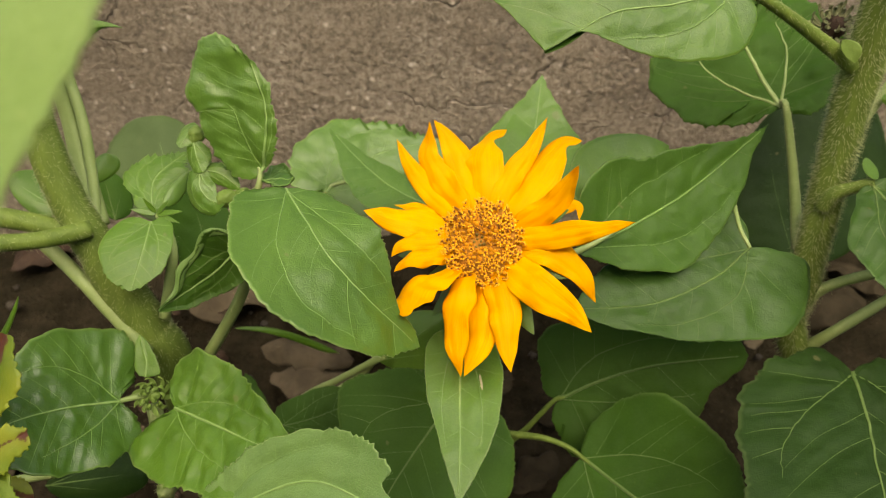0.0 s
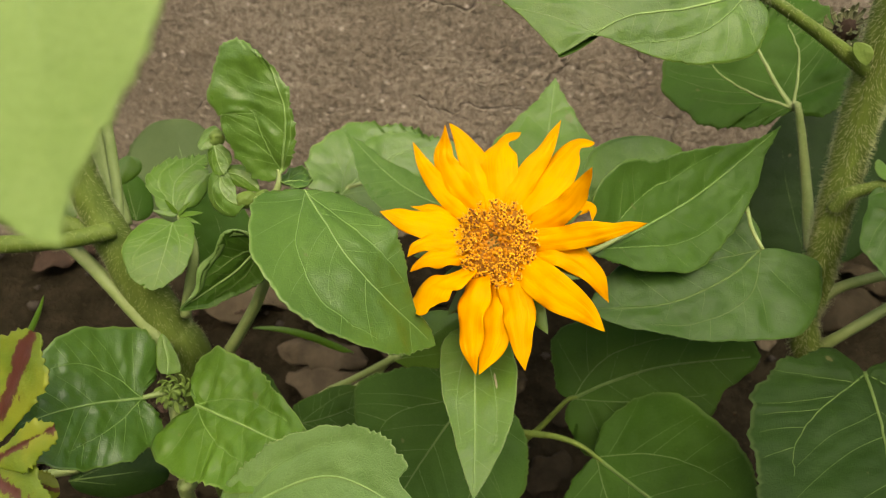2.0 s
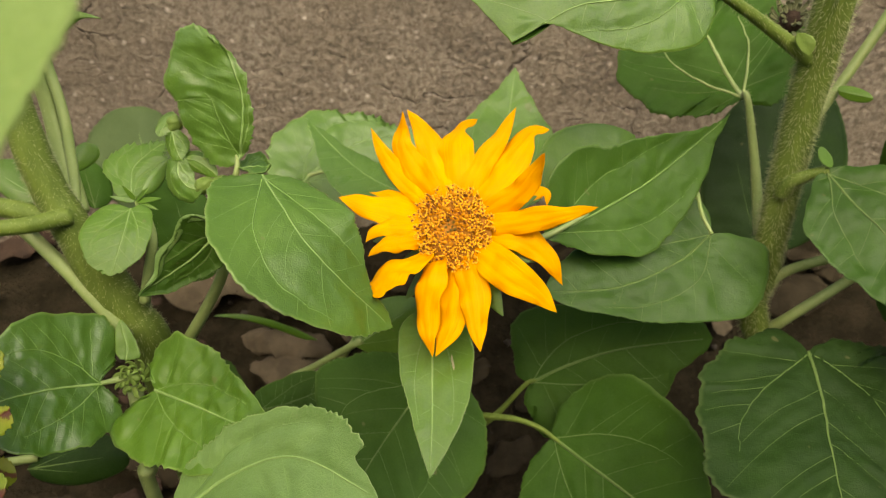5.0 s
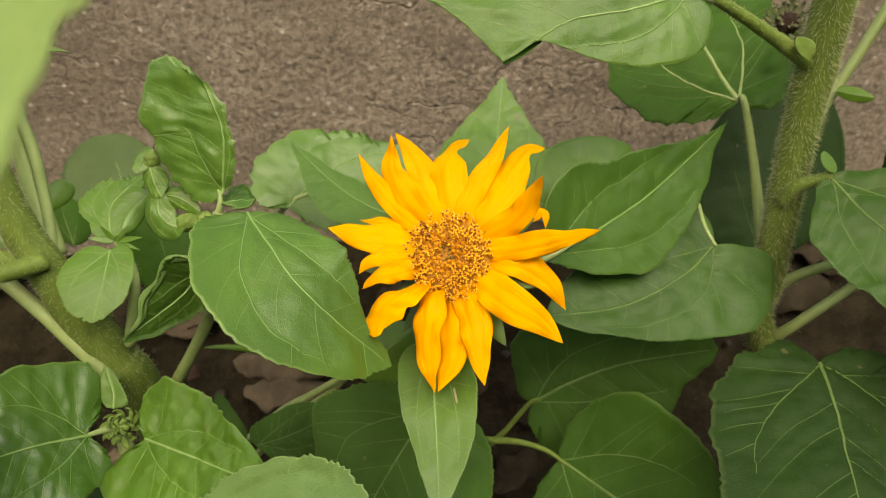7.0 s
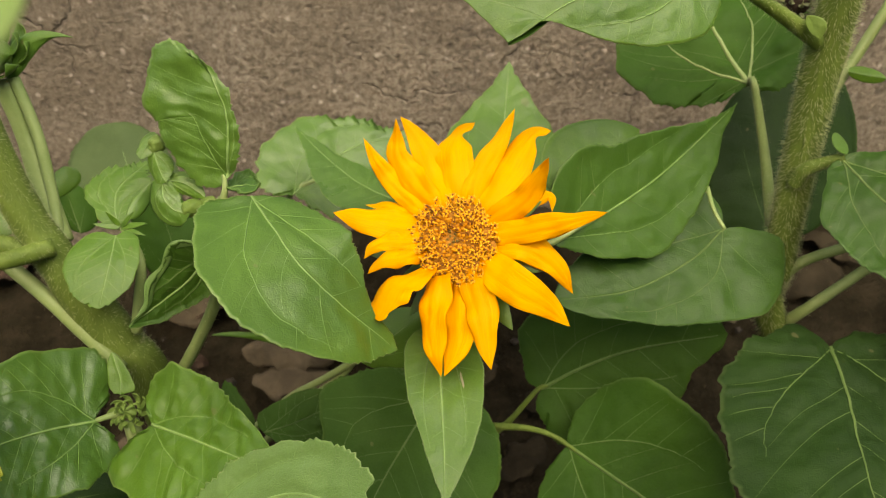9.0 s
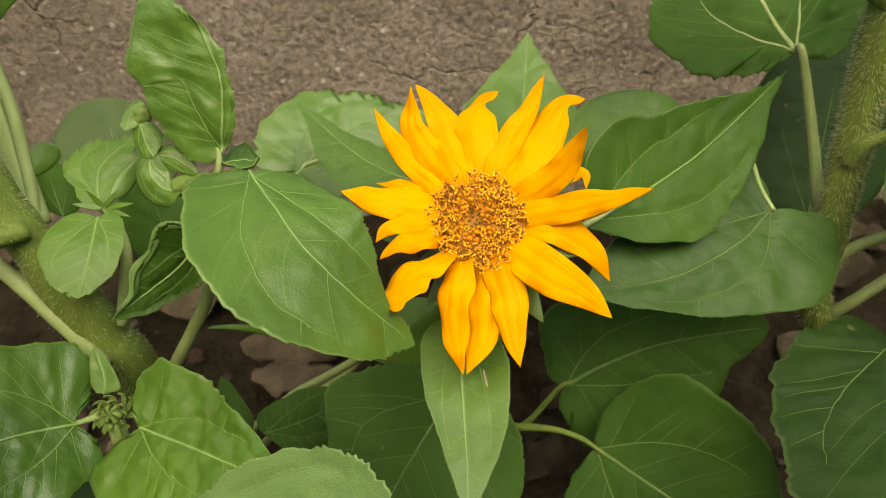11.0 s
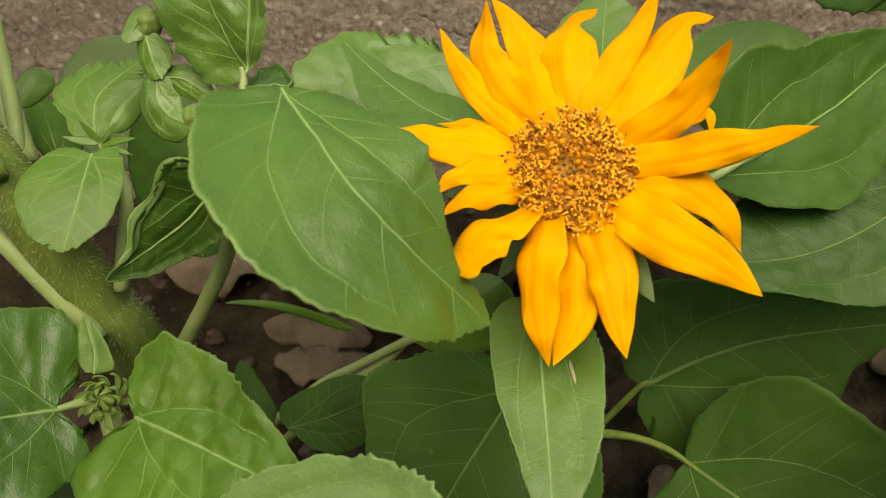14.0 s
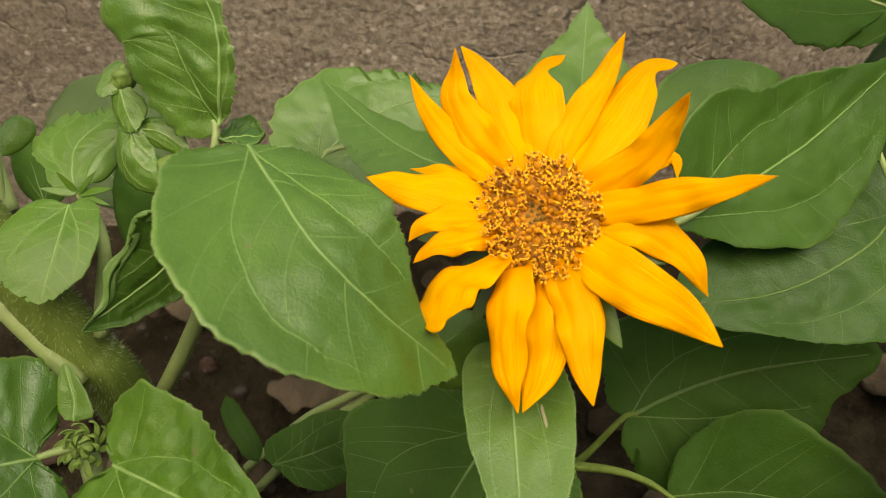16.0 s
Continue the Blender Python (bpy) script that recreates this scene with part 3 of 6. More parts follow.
def blade_mesh(name, rib, face, left, right, material, tilt=(0.0, 0.0), bow=0.0, teeth=0.0005, spacing=0.0042, wave=0.0, pucker=0.0007, sink=0.0006,
               rough=0.0009, thick=0.0005, basal=0.60, laterals=4, nu=110, nv=20, seed=0, curl=0.0, span=0.05):
    """A leaf blade along a rib. face: the way its upper side looks; left, right: its rim as (part of the rib's length, millimetres across); tilt: rise of each
    half; bow: bend across; pucker: cushions between the veins; sink: furrows along them; curl: rim turned up; rough: crumples."""
    line = np.array([tuple(c) for c in smooth_line(rib, 0.0, 10)[0]])
    run = np.concatenate([[0.0], np.cumsum(np.linalg.norm(np.diff(line, axis=0), axis=1))])
    length = run[-1]
    N = np.array(Vector(face).normalized())
    t0, t1 = line[3] - line[0], line[-1] - line[-4]
    t0, t1 = t0 / np.linalg.norm(t0), t1 / np.linalg.norm(t1)

    def spine(x):
        x = np.asarray(x, float)
        p = np.stack([np.interp(x, run, line[:, i]) for i in range(3)], -1)
        return p + np.minimum(x, 0)[..., None] * t0 + np.maximum(x - length, 0)[..., None] * t1

    def place(x, s):
        """The point of the bent sheet, and the way across it."""
        d = spine(x + span * length) - spine(x - span * length)
        k = np.cross(d, N)
        k /= np.linalg.norm(k, axis=-1, keepdims=True) + 1e-12
        rise = np.where(s < 0, -tilt[0] * s, tilt[1] * s) + bow * s * s
        return spine(x) + s[..., None] * k + rise[..., None] * N

    taus = np.linspace(0, 1, nu + 1)
    vs = np.linspace(-1, 1, 2 * nv + 1)
    rng = np.random.RandomState(seed + 5)
    rims = []
    for side in (left, right):
        edge, at = outline(side, length, nu + 1)
        d = np.gradient(edge, axis=0)
        d /= np.linalg.norm(d, axis=1, keepdims=True) + 1e-12
        out = np.stack([-d[:, 1], d[:, 0]], -1)
        if (out[:, 1] * edge[:, 1]).sum() < 0:
            out = -out
        beat = at / spacing + 0.35 * np.sin(at * 310 + seed) + 0.2 * np.sin(at * 770 + 2 * seed) + rng.rand()
        saw = (beat % 1.0) ** 1.4
        size = 0.55 + 0.45 * np.sin(np.floor(beat) * 12.9 + seed)
        fade = np.clip(taus / 0.08, 0, 1) * np.clip((1 - taus) / 0.05, 0, 1)
        uneven = 0.8 * teeth * np.sin(at * 190 + seed * 1.3) + 0.5 * teeth * np.sin(at * 430 + seed)
        rims.append(edge + out * ((teeth * size * (saw - 0.35) * 2.3 + uneven) * fade)[:, None])
    tau, v = np.meshgrid(taus, vs, indexing="ij")
    a = np.abs(v)

    def flat(t, w):
        """Grid place to (along, across) in metres."""
        t, w = np.asarray(t, float), np.asarray(w, float)
        root = length * t ** 1.25
        e = np.where((w < 0)[..., None], np.stack([np.interp(t, taus, rims[0][:, i]) for i in range(2)], -1),
                     np.stack([np.interp(t, taus, rims[1][:, i]) for i in range(2)], -1))
        m = np.abs(w)
        return np.stack([root + (e[..., 0] - root) * m, e[..., 1] * m], -1)

    grid = flat(tau, v)
    strong, fine = vein_courses(length, rims, basal, laterals, seed)
    middle = [(0.95 * length * i / 59, 0.0) for i in range(60)]

    def nearest(courses):
        pts = np.concatenate([np.array(q) for q in courses])
        g = grid.reshape(-1, 1, 2) - pts[None]
        return np.sqrt((g ** 2).sum(-1).min(1)).reshape(tau.shape)

    d1 = nearest(strong + [middle])
    d2 = np.minimum(d1, nearest(fine)) if fine else d1
    pos = place(grid[..., 0], grid[..., 1])
    ease = np.clip((1 - a) / 0.25, 0, 1) * 0.7 + 0.3
    uneven = np.array([0.75 + 0.8 * noise.noise(Vector((x[0] * 60, x[1] * 60, seed))) for x in grid.reshape(-1, 2)]).reshape(tau.shape)
    lift = pucker * uneven * (1 - np.exp(-(d2 / 0.0045) ** 2)) * ease - sink * np.exp(-(d1 / 0.0026) ** 2) * (1 - 0.6 * tau)
    lift = lift + wave * np.sin(tau * 19 + seed + (v > 0) * 2.1) * a ** 2 * np.clip(tau * 6, 0, 1) + curl * np.clip((a - 0.75) / 0.25, 0, 1) ** 2
    shake = np.array([noise.noise(Vector(x * 42.0) + Vector((seed * 3.1, 0, 0))) + 0.6 * noise.noise(Vector(x * 105.0)) + 0.25 * noise.noise(Vector(x * 230.0)) for x in pos.reshape(-1, 3)])
    lift = lift + shake.reshape(tau.shape) * rough * np.clip(tau * 12, 0, 1)
    pos = pos + lift[..., None] * N

    def course(q, rise):
        """A vein's line on the finished blade."""
        q = np.array(q)
        g = ((grid.reshape(1, -1, 2) - q[:, None]) ** 2).sum(-1)
        best = np.argpartition(g, 5, axis=1)[:, :5]
        wgt = 1 / (np.take_along_axis(g, best, 1) + 1e-8)
        h = (lift.ravel()[best] * wgt).sum(1) / wgt.sum(1)
        return [Vector(c) for c in place(q[:, 0], q[:, 1]) + (h + rise)[:, None] * N]

    nn = np.cross(np.gradient(pos, axis=0), np.gradient(pos, axis=1))
    nn /= np.linalg.norm(nn, axis=2, keepdims=True) + 1e-12
    nn[0], nn[-1] = N, nn[-2]
    if (nn * N).sum() < 0:
        nn = -nn
    BLADE.update(pos=pos, us=taus, vs=vs, up=nn, course=course, middle=middle, strong=strong, fine=fine)
    me = two_skins(name, pos, nn, thick, material)
    width = np.abs(grid[..., 1]).max() + 1e-9
    add_maps(me, blade=(tau, 0.5 + 0.5 * v), flat=(tau, 0.5 + 0.5 * grid[..., 1] / width), veins=(np.clip(d1 / 0.01, 0, 1), np.clip(d2 / 0.01, 0, 1)))
    me.validate()
    return me


def blade(parent, material, label="", stalk=None, stalk_r=0.0022, stalk_material=None, hair=0, rib_r=0.0008, side_r=0.00036, fine_r=0.00015, vein_material=None, name="leaf", cilia=0.0, **shape):
    """A leaf with its midrib, side veins and, where they show, its stalk and the bristles of its rim."""
    ob = part(name, blade_mesh(name, material=material, **shape), parent, label)
    paint = vein_material or (DIM_VEIN if material in (OLD, DEEP, GLOSS) else VEIN)
    dark = material in (OLD, DEEP, GLOSS, MID)
    faint = vein_material or (DIM_VEIN if dark else SIDE_VEIN)
    if rib_r:
        def thread(name, q, r, thin, paint, segs):
            line = BLADE["course"](q, r * 0.15)
            part(name, tube_mesh(name, line, [r * (1 - thin * i / len(q)) for i in range(len(q))], paint, segs, 1), ob)

        thread("midrib", BLADE["middle"], rib_r, 0.82, paint, 7)
        for q in BLADE["strong"]:
            thread("vein", q, side_r, 0.78, faint, 6)
        for q in BLADE["fine"]:
            thread("side_vein", q, fine_r, 0.7, DIM_VEIN if dark else SIDE_VEIN, 5)
    if cilia:
        part("rim_bristles", cilia_mesh("rim_bristles", cilia, 900, shape["seed"]), ob, "fine pale bristles along the rim", "stuff")
    if stalk:
        r = stalk_r if isinstance(stalk_r, (list, tuple)) else [stalk_r * 1.15] + [stalk_r] * (len(stalk) - 1)
        part("petiole", tube_mesh("petiole", stalk, r, stalk_material or STALK, 10, 6, 0.03, 0.05), ob)
        if hair:
            part("fuzz", fuzz_mesh("fuzz", stalk, r, hair * 3, 0.0019, 5), ob, "", "stuff")
    return ob

# ---------------------------------------------------------------- ground and wall
WALL_Y = 0.70


def bed(x, y):
    """The soil is banked up a little towards the wall."""
    t = min(1.0, max(0.0, (y - 0.38) / 0.26))
    return 0.095 * t * t * (3 - 2 * t) * max(0.0, 1 - abs(x) / 3.0)


def ground_mesh():
    n = 150
    s = np.linspace(-1, 1, n)
    xs = 0.75 * s + 60 * np.sign(s) * np.abs(s) ** 9
    ys = 0.3 + 0.75 * s + 60 * np.sign(s) * np.abs(s) ** 9
    verts = []
    for y in ys:
        for x in xs:
            near = max(0.0, 1 - math.hypot(x, y - 0.3) / 1.6)
            h = 0.022 * noise.noise(Vector((x * 9, y * 9, 0))) + 0.013 * noise.noise(Vector((x * 30, y * 30, 3))) + 0.006 * noise.noise(Vector((x * 80, y * 80, 7)))
            verts.append((x, y, h * near + bed(x, y)))
    faces = [(j * n + i, j * n + i + 1, j * n + n + i + 1, j * n + n + i) for j in range(n - 1) for i in range(n - 1)]
    return mesh_of("ground", verts, faces, SOIL)


tagged(new("ground", ground_mesh()), "dark damp garden soil with leaf litter", "soil", kind="structure")


def slab_mesh(name, x0, x1, z0, z1, seed):
    """One rough cast slab of the wall: a relief front with rounded, chipped edges and a plain back."""
    nx, nz = max(4, int((x1 - x0) / 0.012)), max(4, int((z1 - z0) / 0.012))
    nx, nz = min(nx, 110), min(nz, 90)
    verts, faces = [], []
    for j in range(nz + 1):
        for i in range(nx + 1):
            x, z = x0 + (x1 - x0) * i / nx, z0 + (z1 - z0) * j / nz
            e = min(x - x0, x1 - x, z - z0, z1 - z)
            y = WALL_Y + 0.0003 * math.exp(-max(e, 0) / 0.003)
            y += 0.0016 * noise.noise(Vector((x * 9, z * 9, seed))) + 0.0005 * noise.noise(Vector((x * 40, z * 40, seed + 4)))
            verts.append((x, y, z))
    w = nx + 1
    for j in range(nz):
        for i in range(nx):
            a = j * w + i
            faces.append((a, a + 1, a + w + 1, a + w))
    loop = [i for i in range(w)] + [j * w + nx for j in range(1, nz + 1)] + [nz * w + i for i in range(nx - 1, -1, -1)] + [j * w for j in range(nz - 1, 0, -1)]
    m = len(loop)
    r = len(verts)
    for v in loop:
        verts.append(verts[v])
    k = len(verts)
    for v in loop:
        x, _, z = verts[v]
        verts.append((x, WALL_Y + 0.08, z))
    for i in range(m):
        j = (i + 1) % m
        faces.append((r + j, r + i, k + i, k + j))
    faces.append(tuple(k + i for i in range(m)))
    return mesh_of(name, verts, faces, WALL)


wall = tagged(new("wall_back", mesh_of("wall_back", [(x, y, z) for z in (-0.1, 0.54) for y in (WALL_Y + 0.02, WALL_Y + 0.16) for x in (-4, 4)],
              [(0, 1, 5, 4), (3, 2, 6, 7), (1, 3, 7, 5), (2, 0, 4, 6), (4, 5, 7, 6), (0, 2, 3, 1)], WALL, False)),
              "rough brown weathered concrete wall with fine cracks", "wall", kind="structure")
# unseen wall added behind the camera; it keeps low sky light off the plants
tagged(new("wall_sky_block", mesh_of("wall_sky_block", [(x, y, z) for z in (-0.1, 1.5) for y in (-1.15, -1.0) for x in (-4, 4)],
       [(0, 1, 5, 4), (3, 2, 6, 7), (1, 3, 7, 5), (2, 0, 4, 6), (4, 5, 7, 6), (0, 2, 3, 1)], WALL, False)), "plain unseen concrete wall added to block low sky light", "wall", kind="structure")
SEAM_X, SEAM_Z = 0.123, 0.306
for x0, x1, z0, z1, seed in ((-1.1, SEAM_X, -0.1, 0.55, 1), (SEAM_X, 1.1, SEAM_Z, 0.55, 1), (SEAM_X, 1.1, -0.1, SEAM_Z, 1)):
    part("slab", slab_mesh("slab", x0 + 0.0002, x1 - 0.0002, z0 + 0.0002, z1 - 0.0002, seed), wall)


def down(p):
    return (p[0], p[1], -0.01)


# ---------------------------------------------------------------- the flowering plant
bloom = plant("sunflower_plant", down((0.0305, 0.3259, 0.2737)), "flowering sunflower plant with one open orange-yellow head", "sunflower", "sunflower plants")
stem(bloom, [down((0.0305, 0.3259, 0.2737)), (0.0305, 0.3259, 0.2737), (0.0262, 0.3264, 0.3313), (0.0213, 0.3162, 0.3750)], [0.0065, 0.0060, 0.0055, 0.0060], "green flower stem", hair=500, seed=3)


DC = Vector((0.0204, 0.3082, 0.3834))
DX = (Vector((0.0423, 0.2995, 0.3894)) - Vector((-0.0028, 0.3169, 0.3775))).normalized()
DY = (Vector((0.0208, 0.3279, 0.3964)) - Vector((0.0200, 0.2895, 0.3717))).normalized()
DN = DX.cross(DY).normalized()
DR = 0.0228


def disc_point(r, a, h=0.0):
    """A place on the domed flower disc: r 0 to 1, a in radians."""
    dome = 0.0052 * (1 - r * r) - 0.0026 * math.exp(-(r / 0.3) ** 2)
    return DC + (DX * math.cos(a) + DY * math.sin(a)) * (r * DR) + DN * (dome + h)


def disc_mesh():
    verts, faces = [disc_point(0, 0)], []
    rings, segs = 9, 40
    for i in range(1, rings + 1):
        for s in range(segs):
            verts.append(disc_point(i / rings, 2 * math.pi * s / segs))
    for s in range(segs):
        verts.append(DC + (DX * math.cos(2 * math.pi * s / segs) + DY * math.sin(2 * math.pi * s / segs)) * DR * 0.9 - DN * 0.008)
    for s in range(segs):
        verts.append(DC + (DX * math.cos(2 * math.pi * s / segs) + DY * math.sin(2 * math.pi * s / segs)) * DR * 0.35 - DN * 0.015)
    for s in range(segs):
        faces.append((0, 1 + s, 1 + (s + 1) % segs))
    for i in range(rings + 1):
        for s in range(segs):
            a, b = 1 + i * segs + s, 1 + i * segs + (s + 1) % segs
            faces.append((a, a + segs, b + segs, b))
    faces.append(tuple(1 + (rings + 1) * segs + s for s in range(segs)))
    return mesh_of("flower_head", verts, faces, DISC)


flower = part("flower_head", disc_mesh(), bloom, "open orange-yellow flower head with a brown disc")


def petal(points, half, hook=0.0, turn=0.0, p=0.30, q=0.95, k=1.9, arch=0.0018, groove=0.00045, notch=None, seed=0):
    """A ray petal along a winding line; half: half its width in metres; turn: twist of the blade about its length in degrees."""
    pts = [Vector(c) for c in points]
    pts[0] = pts[0].lerp(DC - DN * 0.001, 0.30)
    axis = (pts[-1] - pts[0]).normalized()
    across = Matrix.Rotation(radians(turn), 3, axis) @ axis.cross(DN).normalized()
    line = smooth_line(pts, 0.0, 10)[0]
    um, _ = widest(p, q, k)
    at = line[int(um * (len(line) - 1))]
    me = leaf_mesh("petal", pts[0], pts[-1], at - across * half * 1.18, at + across * half * 1.18, PETAL, None, p, q, arch=arch, teeth=0.0, rough=0.0019, thick=0.00035,
                   groove=groove, hook=hook, seed=seed, nu=38, nv=9, wave=0.0018, phase=seed * 1.3, k=k, notch=notch, spine=pts)
    return part("petal", me, flower)


# the winding line from base to tip, half width, tip hook, twist, and what else shapes its edge
PETALS = (
    (((0.0050, 0.3300, 0.3896), (-0.0082, 0.3441, 0.3938), (-0.0187, 0.3539, 0.4034), (-0.0256, 0.3629, 0.4138)), 0.0056, 0.002, 10),
    (((0.0086, 0.3303, 0.3945), (-0.0022, 0.3453, 0.3996), (-0.0087, 0.3579, 0.4085), (-0.0057, 0.3673, 0.4229)), 0.0078, 0.003, -15),
    (((0.0167, 0.3276, 0.3959), (0.0109, 0.3452, 0.4057), (0.0036, 0.3598, 0.4151), (-0.0048, 0.3706, 0.4222)), 0.0076, 0.001, 10),
    (((0.0238, 0.3261, 0.3973), (0.0229, 0.3408, 0.4076), (0.0231, 0.3519, 0.4141), (0.0290, 0.3610, 0.4166), (0.0369, 0.3642, 0.4186)), 0.0094, 0.003, -5, dict(k=3.0, q=0.9, notch=(0.82, 1, 0.10, 0.75))),
    (((0.0287, 0.3230, 0.3982), (0.0368, 0.3335, 0.4090), (0.0470, 0.3434, 0.4198), (0.0563, 0.3549, 0.4329)), 0.0055, 0.000, 20),
    (((0.0378, 0.3183, 0.3974), (0.0491, 0.3309, 0.4077), (0.0598, 0.3414, 0.4168), (0.0670, 0.3456, 0.4213), (0.0754, 0.3453, 0.4221)), 0.0095, 0.002, -5, dict(k=3.0, q=0.9, notch=(0.86, 1, 0.09, 0.65))),
    (((0.0408, 0.3177, 0.3950), (0.0501, 0.3232, 0.3984), (0.0587, 0.3228, 0.4026)), 0.0033, 0.000, 0),
    (((0.0510, 0.3228, 0.3919), (0.0652, 0.3243, 0.3952), (0.0729, 0.3241, 0.3965), (0.0725, 0.3167, 0.3933)), 0.0041, -0.003, 0),
    (((0.0397, 0.3083, 0.3943), (0.0541, 0.3060, 0.4076), (0.0618, 0.3049, 0.4226), (0.0657, 0.3016, 0.4354)), 0.0059, 0.001, 18),
    (((0.0412, 0.3015, 0.3904), (0.0594, 0.2958, 0.3980), (0.0773, 0.2904, 0.4061), (0.0930, 0.2861, 0.4126)), 0.0059, 0.003, 12, dict(notch=(0.74, -1, 0.10, 0.25))),
    (((0.0413, 0.2994, 0.3860), (0.0561, 0.2953, 0.3872), (0.0696, 0.2892, 0.3794), (0.0800, 0.2813, 0.3658)), 0.0068, -0.003, -12),
    (((0.0352, 0.2903, 0.3810), (0.0472, 0.2709, 0.3827), (0.0593, 0.2563, 0.3833), (0.0689, 0.2432, 0.3809)), 0.0084, 0.000, 5),
    (((0.0276, 0.2875, 0.3757), (0.0303, 0.2710, 0.3677), (0.0315, 0.2581, 0.3580), (0.0339, 0.2477, 0.3489)), 0.0075, 0.002, 0),
    (((0.0195, 0.2924, 0.3707), (0.0200, 0.2777, 0.3611), (0.0176, 0.2637, 0.3521), (0.0104, 0.2516, 0.3419)), 0.0090, 0.000, 0),
    (((0.0087, 0.2927, 0.3725), (0.0064, 0.2756, 0.3646), (0.0057, 0.2626, 0.3548), (0.0089, 0.2515, 0.3415)), 0.0074, 0.000, 8),
    (((0.0026, 0.2963, 0.3720), (-0.0111, 0.2837, 0.3741), (-0.0155, 0.2666, 0.3790), (-0.0182, 0.2497, 0.3837)), 0.0089, 0.001, 0, dict(k=2.4, notch=(0.82, -1, 0.10, 0.5))),
    (((0.0006, 0.3069, 0.3759), (-0.0114, 0.3063, 0.3753), (-0.0201, 0.3039, 0.3740), (-0.0262, 0.2987, 0.3724)), 0.0047, -0.002, 0),
    (((-0.0003, 0.3131, 0.3808), (-0.0134, 0.3154, 0.3788), (-0.0225, 0.3133, 0.3779), (-0.0283, 0.3082, 0.3749)), 0.0051, -0.002, 0),
    (((0.0028, 0.3188, 0.3832), (-0.0136, 0.3253, 0.3829), (-0.0293, 0.3283, 0.3847), (-0.0441, 0.3303, 0.3898)), 0.0082, -0.002, 5),
    (((0.0046, 0.3258, 0.3856), (-0.0108, 0.3369, 0.3850), (-0.0278, 0.3450, 0.3828)), 0.0035, 0.000, 0),
)
for i, (points, half, hook, turn, *more) in enumerate(PETALS):
    petal(points, half, hook, turn, seed=i, **(more[0] if more else {}))


def floret_mesh(kind, seed):
    """A disc floret, open, in bud or with its anther or stigma standing out."""
    rnd = random.Random(seed)
    verts, faces, mats = [], [], []

    def tube(points, radii, mat, segs=5):
        k0 = len(verts)
        for (x, y, z), r in zip(points, radii):
            for s in range(segs):
                a = 2 * math.pi * s / segs
                verts.append((x + r * math.cos(a), y + r * math.sin(a), z + 0.25 * r * math.cos(a)))
        for i in range(len(points) - 1):
            for s in range(segs):
                a, b = k0 + i * segs + s, k0 + i * segs + (s + 1) % segs
                faces.append((a, b, b + segs, a + segs))
                mats.append(mat)
        faces.append(tuple(k0 + (len(points) - 1) * segs + s for s in range(segs)))
        mats.append(mat)

    if kind == "mouth":
        # an open corolla with five lobes round a dark anther
        h = rnd.uniform(0.0022, 0.0034)
        tube([(0, 0, 0), (0, 0, h * 0.6), (0, 0, h)], [0.0007, 0.00085, 0.00115], 0, 6)
        for s in range(5):
            a0 = s * 2 * math.pi / 5 + rnd.uniform(-0.25, 0.25)
            dx, dy = math.cos(a0), math.sin(a0)
            tube([(dx * 0.0008, dy * 0.0008, h * 0.75), (dx * 0.0012, dy * 0.0012, h + 0.0003), (dx * 0.0016, dy * 0.0016, h + rnd.uniform(0.0001, 0.0006))], [0.00042, 0.00044, 0.00014], 1, 4)
        lean = rnd.uniform(-0.0004, 0.0004)
        tube([(0, 0, h * 0.8), (lean, -lean, h + rnd.uniform(0.0002, 0.0009))], [0.00062, 0.00048], 3)
    elif kind == "anther":
        # a dark anther tube standing up out of its corolla
        h = rnd.uniform(0.0020, 0.0028)
        lx, ly = rnd.uniform(-0.0008, 0.0008), rnd.uniform(-0.0008, 0.0008)
        tube([(0, 0, 0), (0, 0, h)], [0.0008, 0.00095], 0, 6)
        tube([(0, 0, h * 0.7), (lx * 0.6, ly * 0.6, h + 0.0012), (lx, ly, h + 0.0026)], [0.0005, 0.00058, 0.00042], 3)
        if rnd.random() < 0.6:
            tube([(lx, ly, h + 0.0024), (lx * 1.6, ly * 1.6, h + 0.0034)], [0.0003, 0.00022], 1, 4)
    elif kind == "stigma":
        # curled yellow arms over the anther
        h = rnd.uniform(0.0030, 0.0042)
        tube([(0, 0, 0), (0, 0, h * 0.55), (0, 0, h * 0.7)], [0.0008, 0.00095, 0.0009], 0, 6)
        tube([(0, 0, h * 0.6), (0, 0, h)], [0.00055, 0.0005], 3)
        a0 = rnd.uniform(0, 6.3)
        for a1 in (a0, a0 + math.pi):
            dx, dy = math.cos(a1), math.sin(a1)
            c = rnd.uniform(0.0006, 0.0010)
            tube([(0, 0, h * 0.9), (dx * c * 0.7, dy * c * 0.7, h + 0.0006), (dx * c * 1.5, dy * c * 1.5, h + 0.0005), (dx * c * 1.6, dy * c * 1.6, h - 0.0002)],
                 [0.00036, 0.0004, 0.00036, 0.0002], 1, 4)
    elif kind == "closed":
        # a smooth orange tube, not yet open
        h = rnd.uniform(0.0022, 0.0032)
        tube([(0, 0, 0), (0, 0, h * 0.55), (0, 0, h * 0.85), (0, 0, h)], [0.0009, 0.00112, 0.0008, 0.00022], 0, 6)
    else:
        h = rnd.uniform(0.0014, 0.0020)
        tube([(0, 0, 0), (0, 0, h * 0.6), (0, 0, h)], [0.0007, 0.0008, 0.0003], 2)
    me = mesh_of("floret", verts, faces, (COROLLA, STIGMA, HEART, ANTHER))
    me.polygons.foreach_set("material_index", mats)
    return me


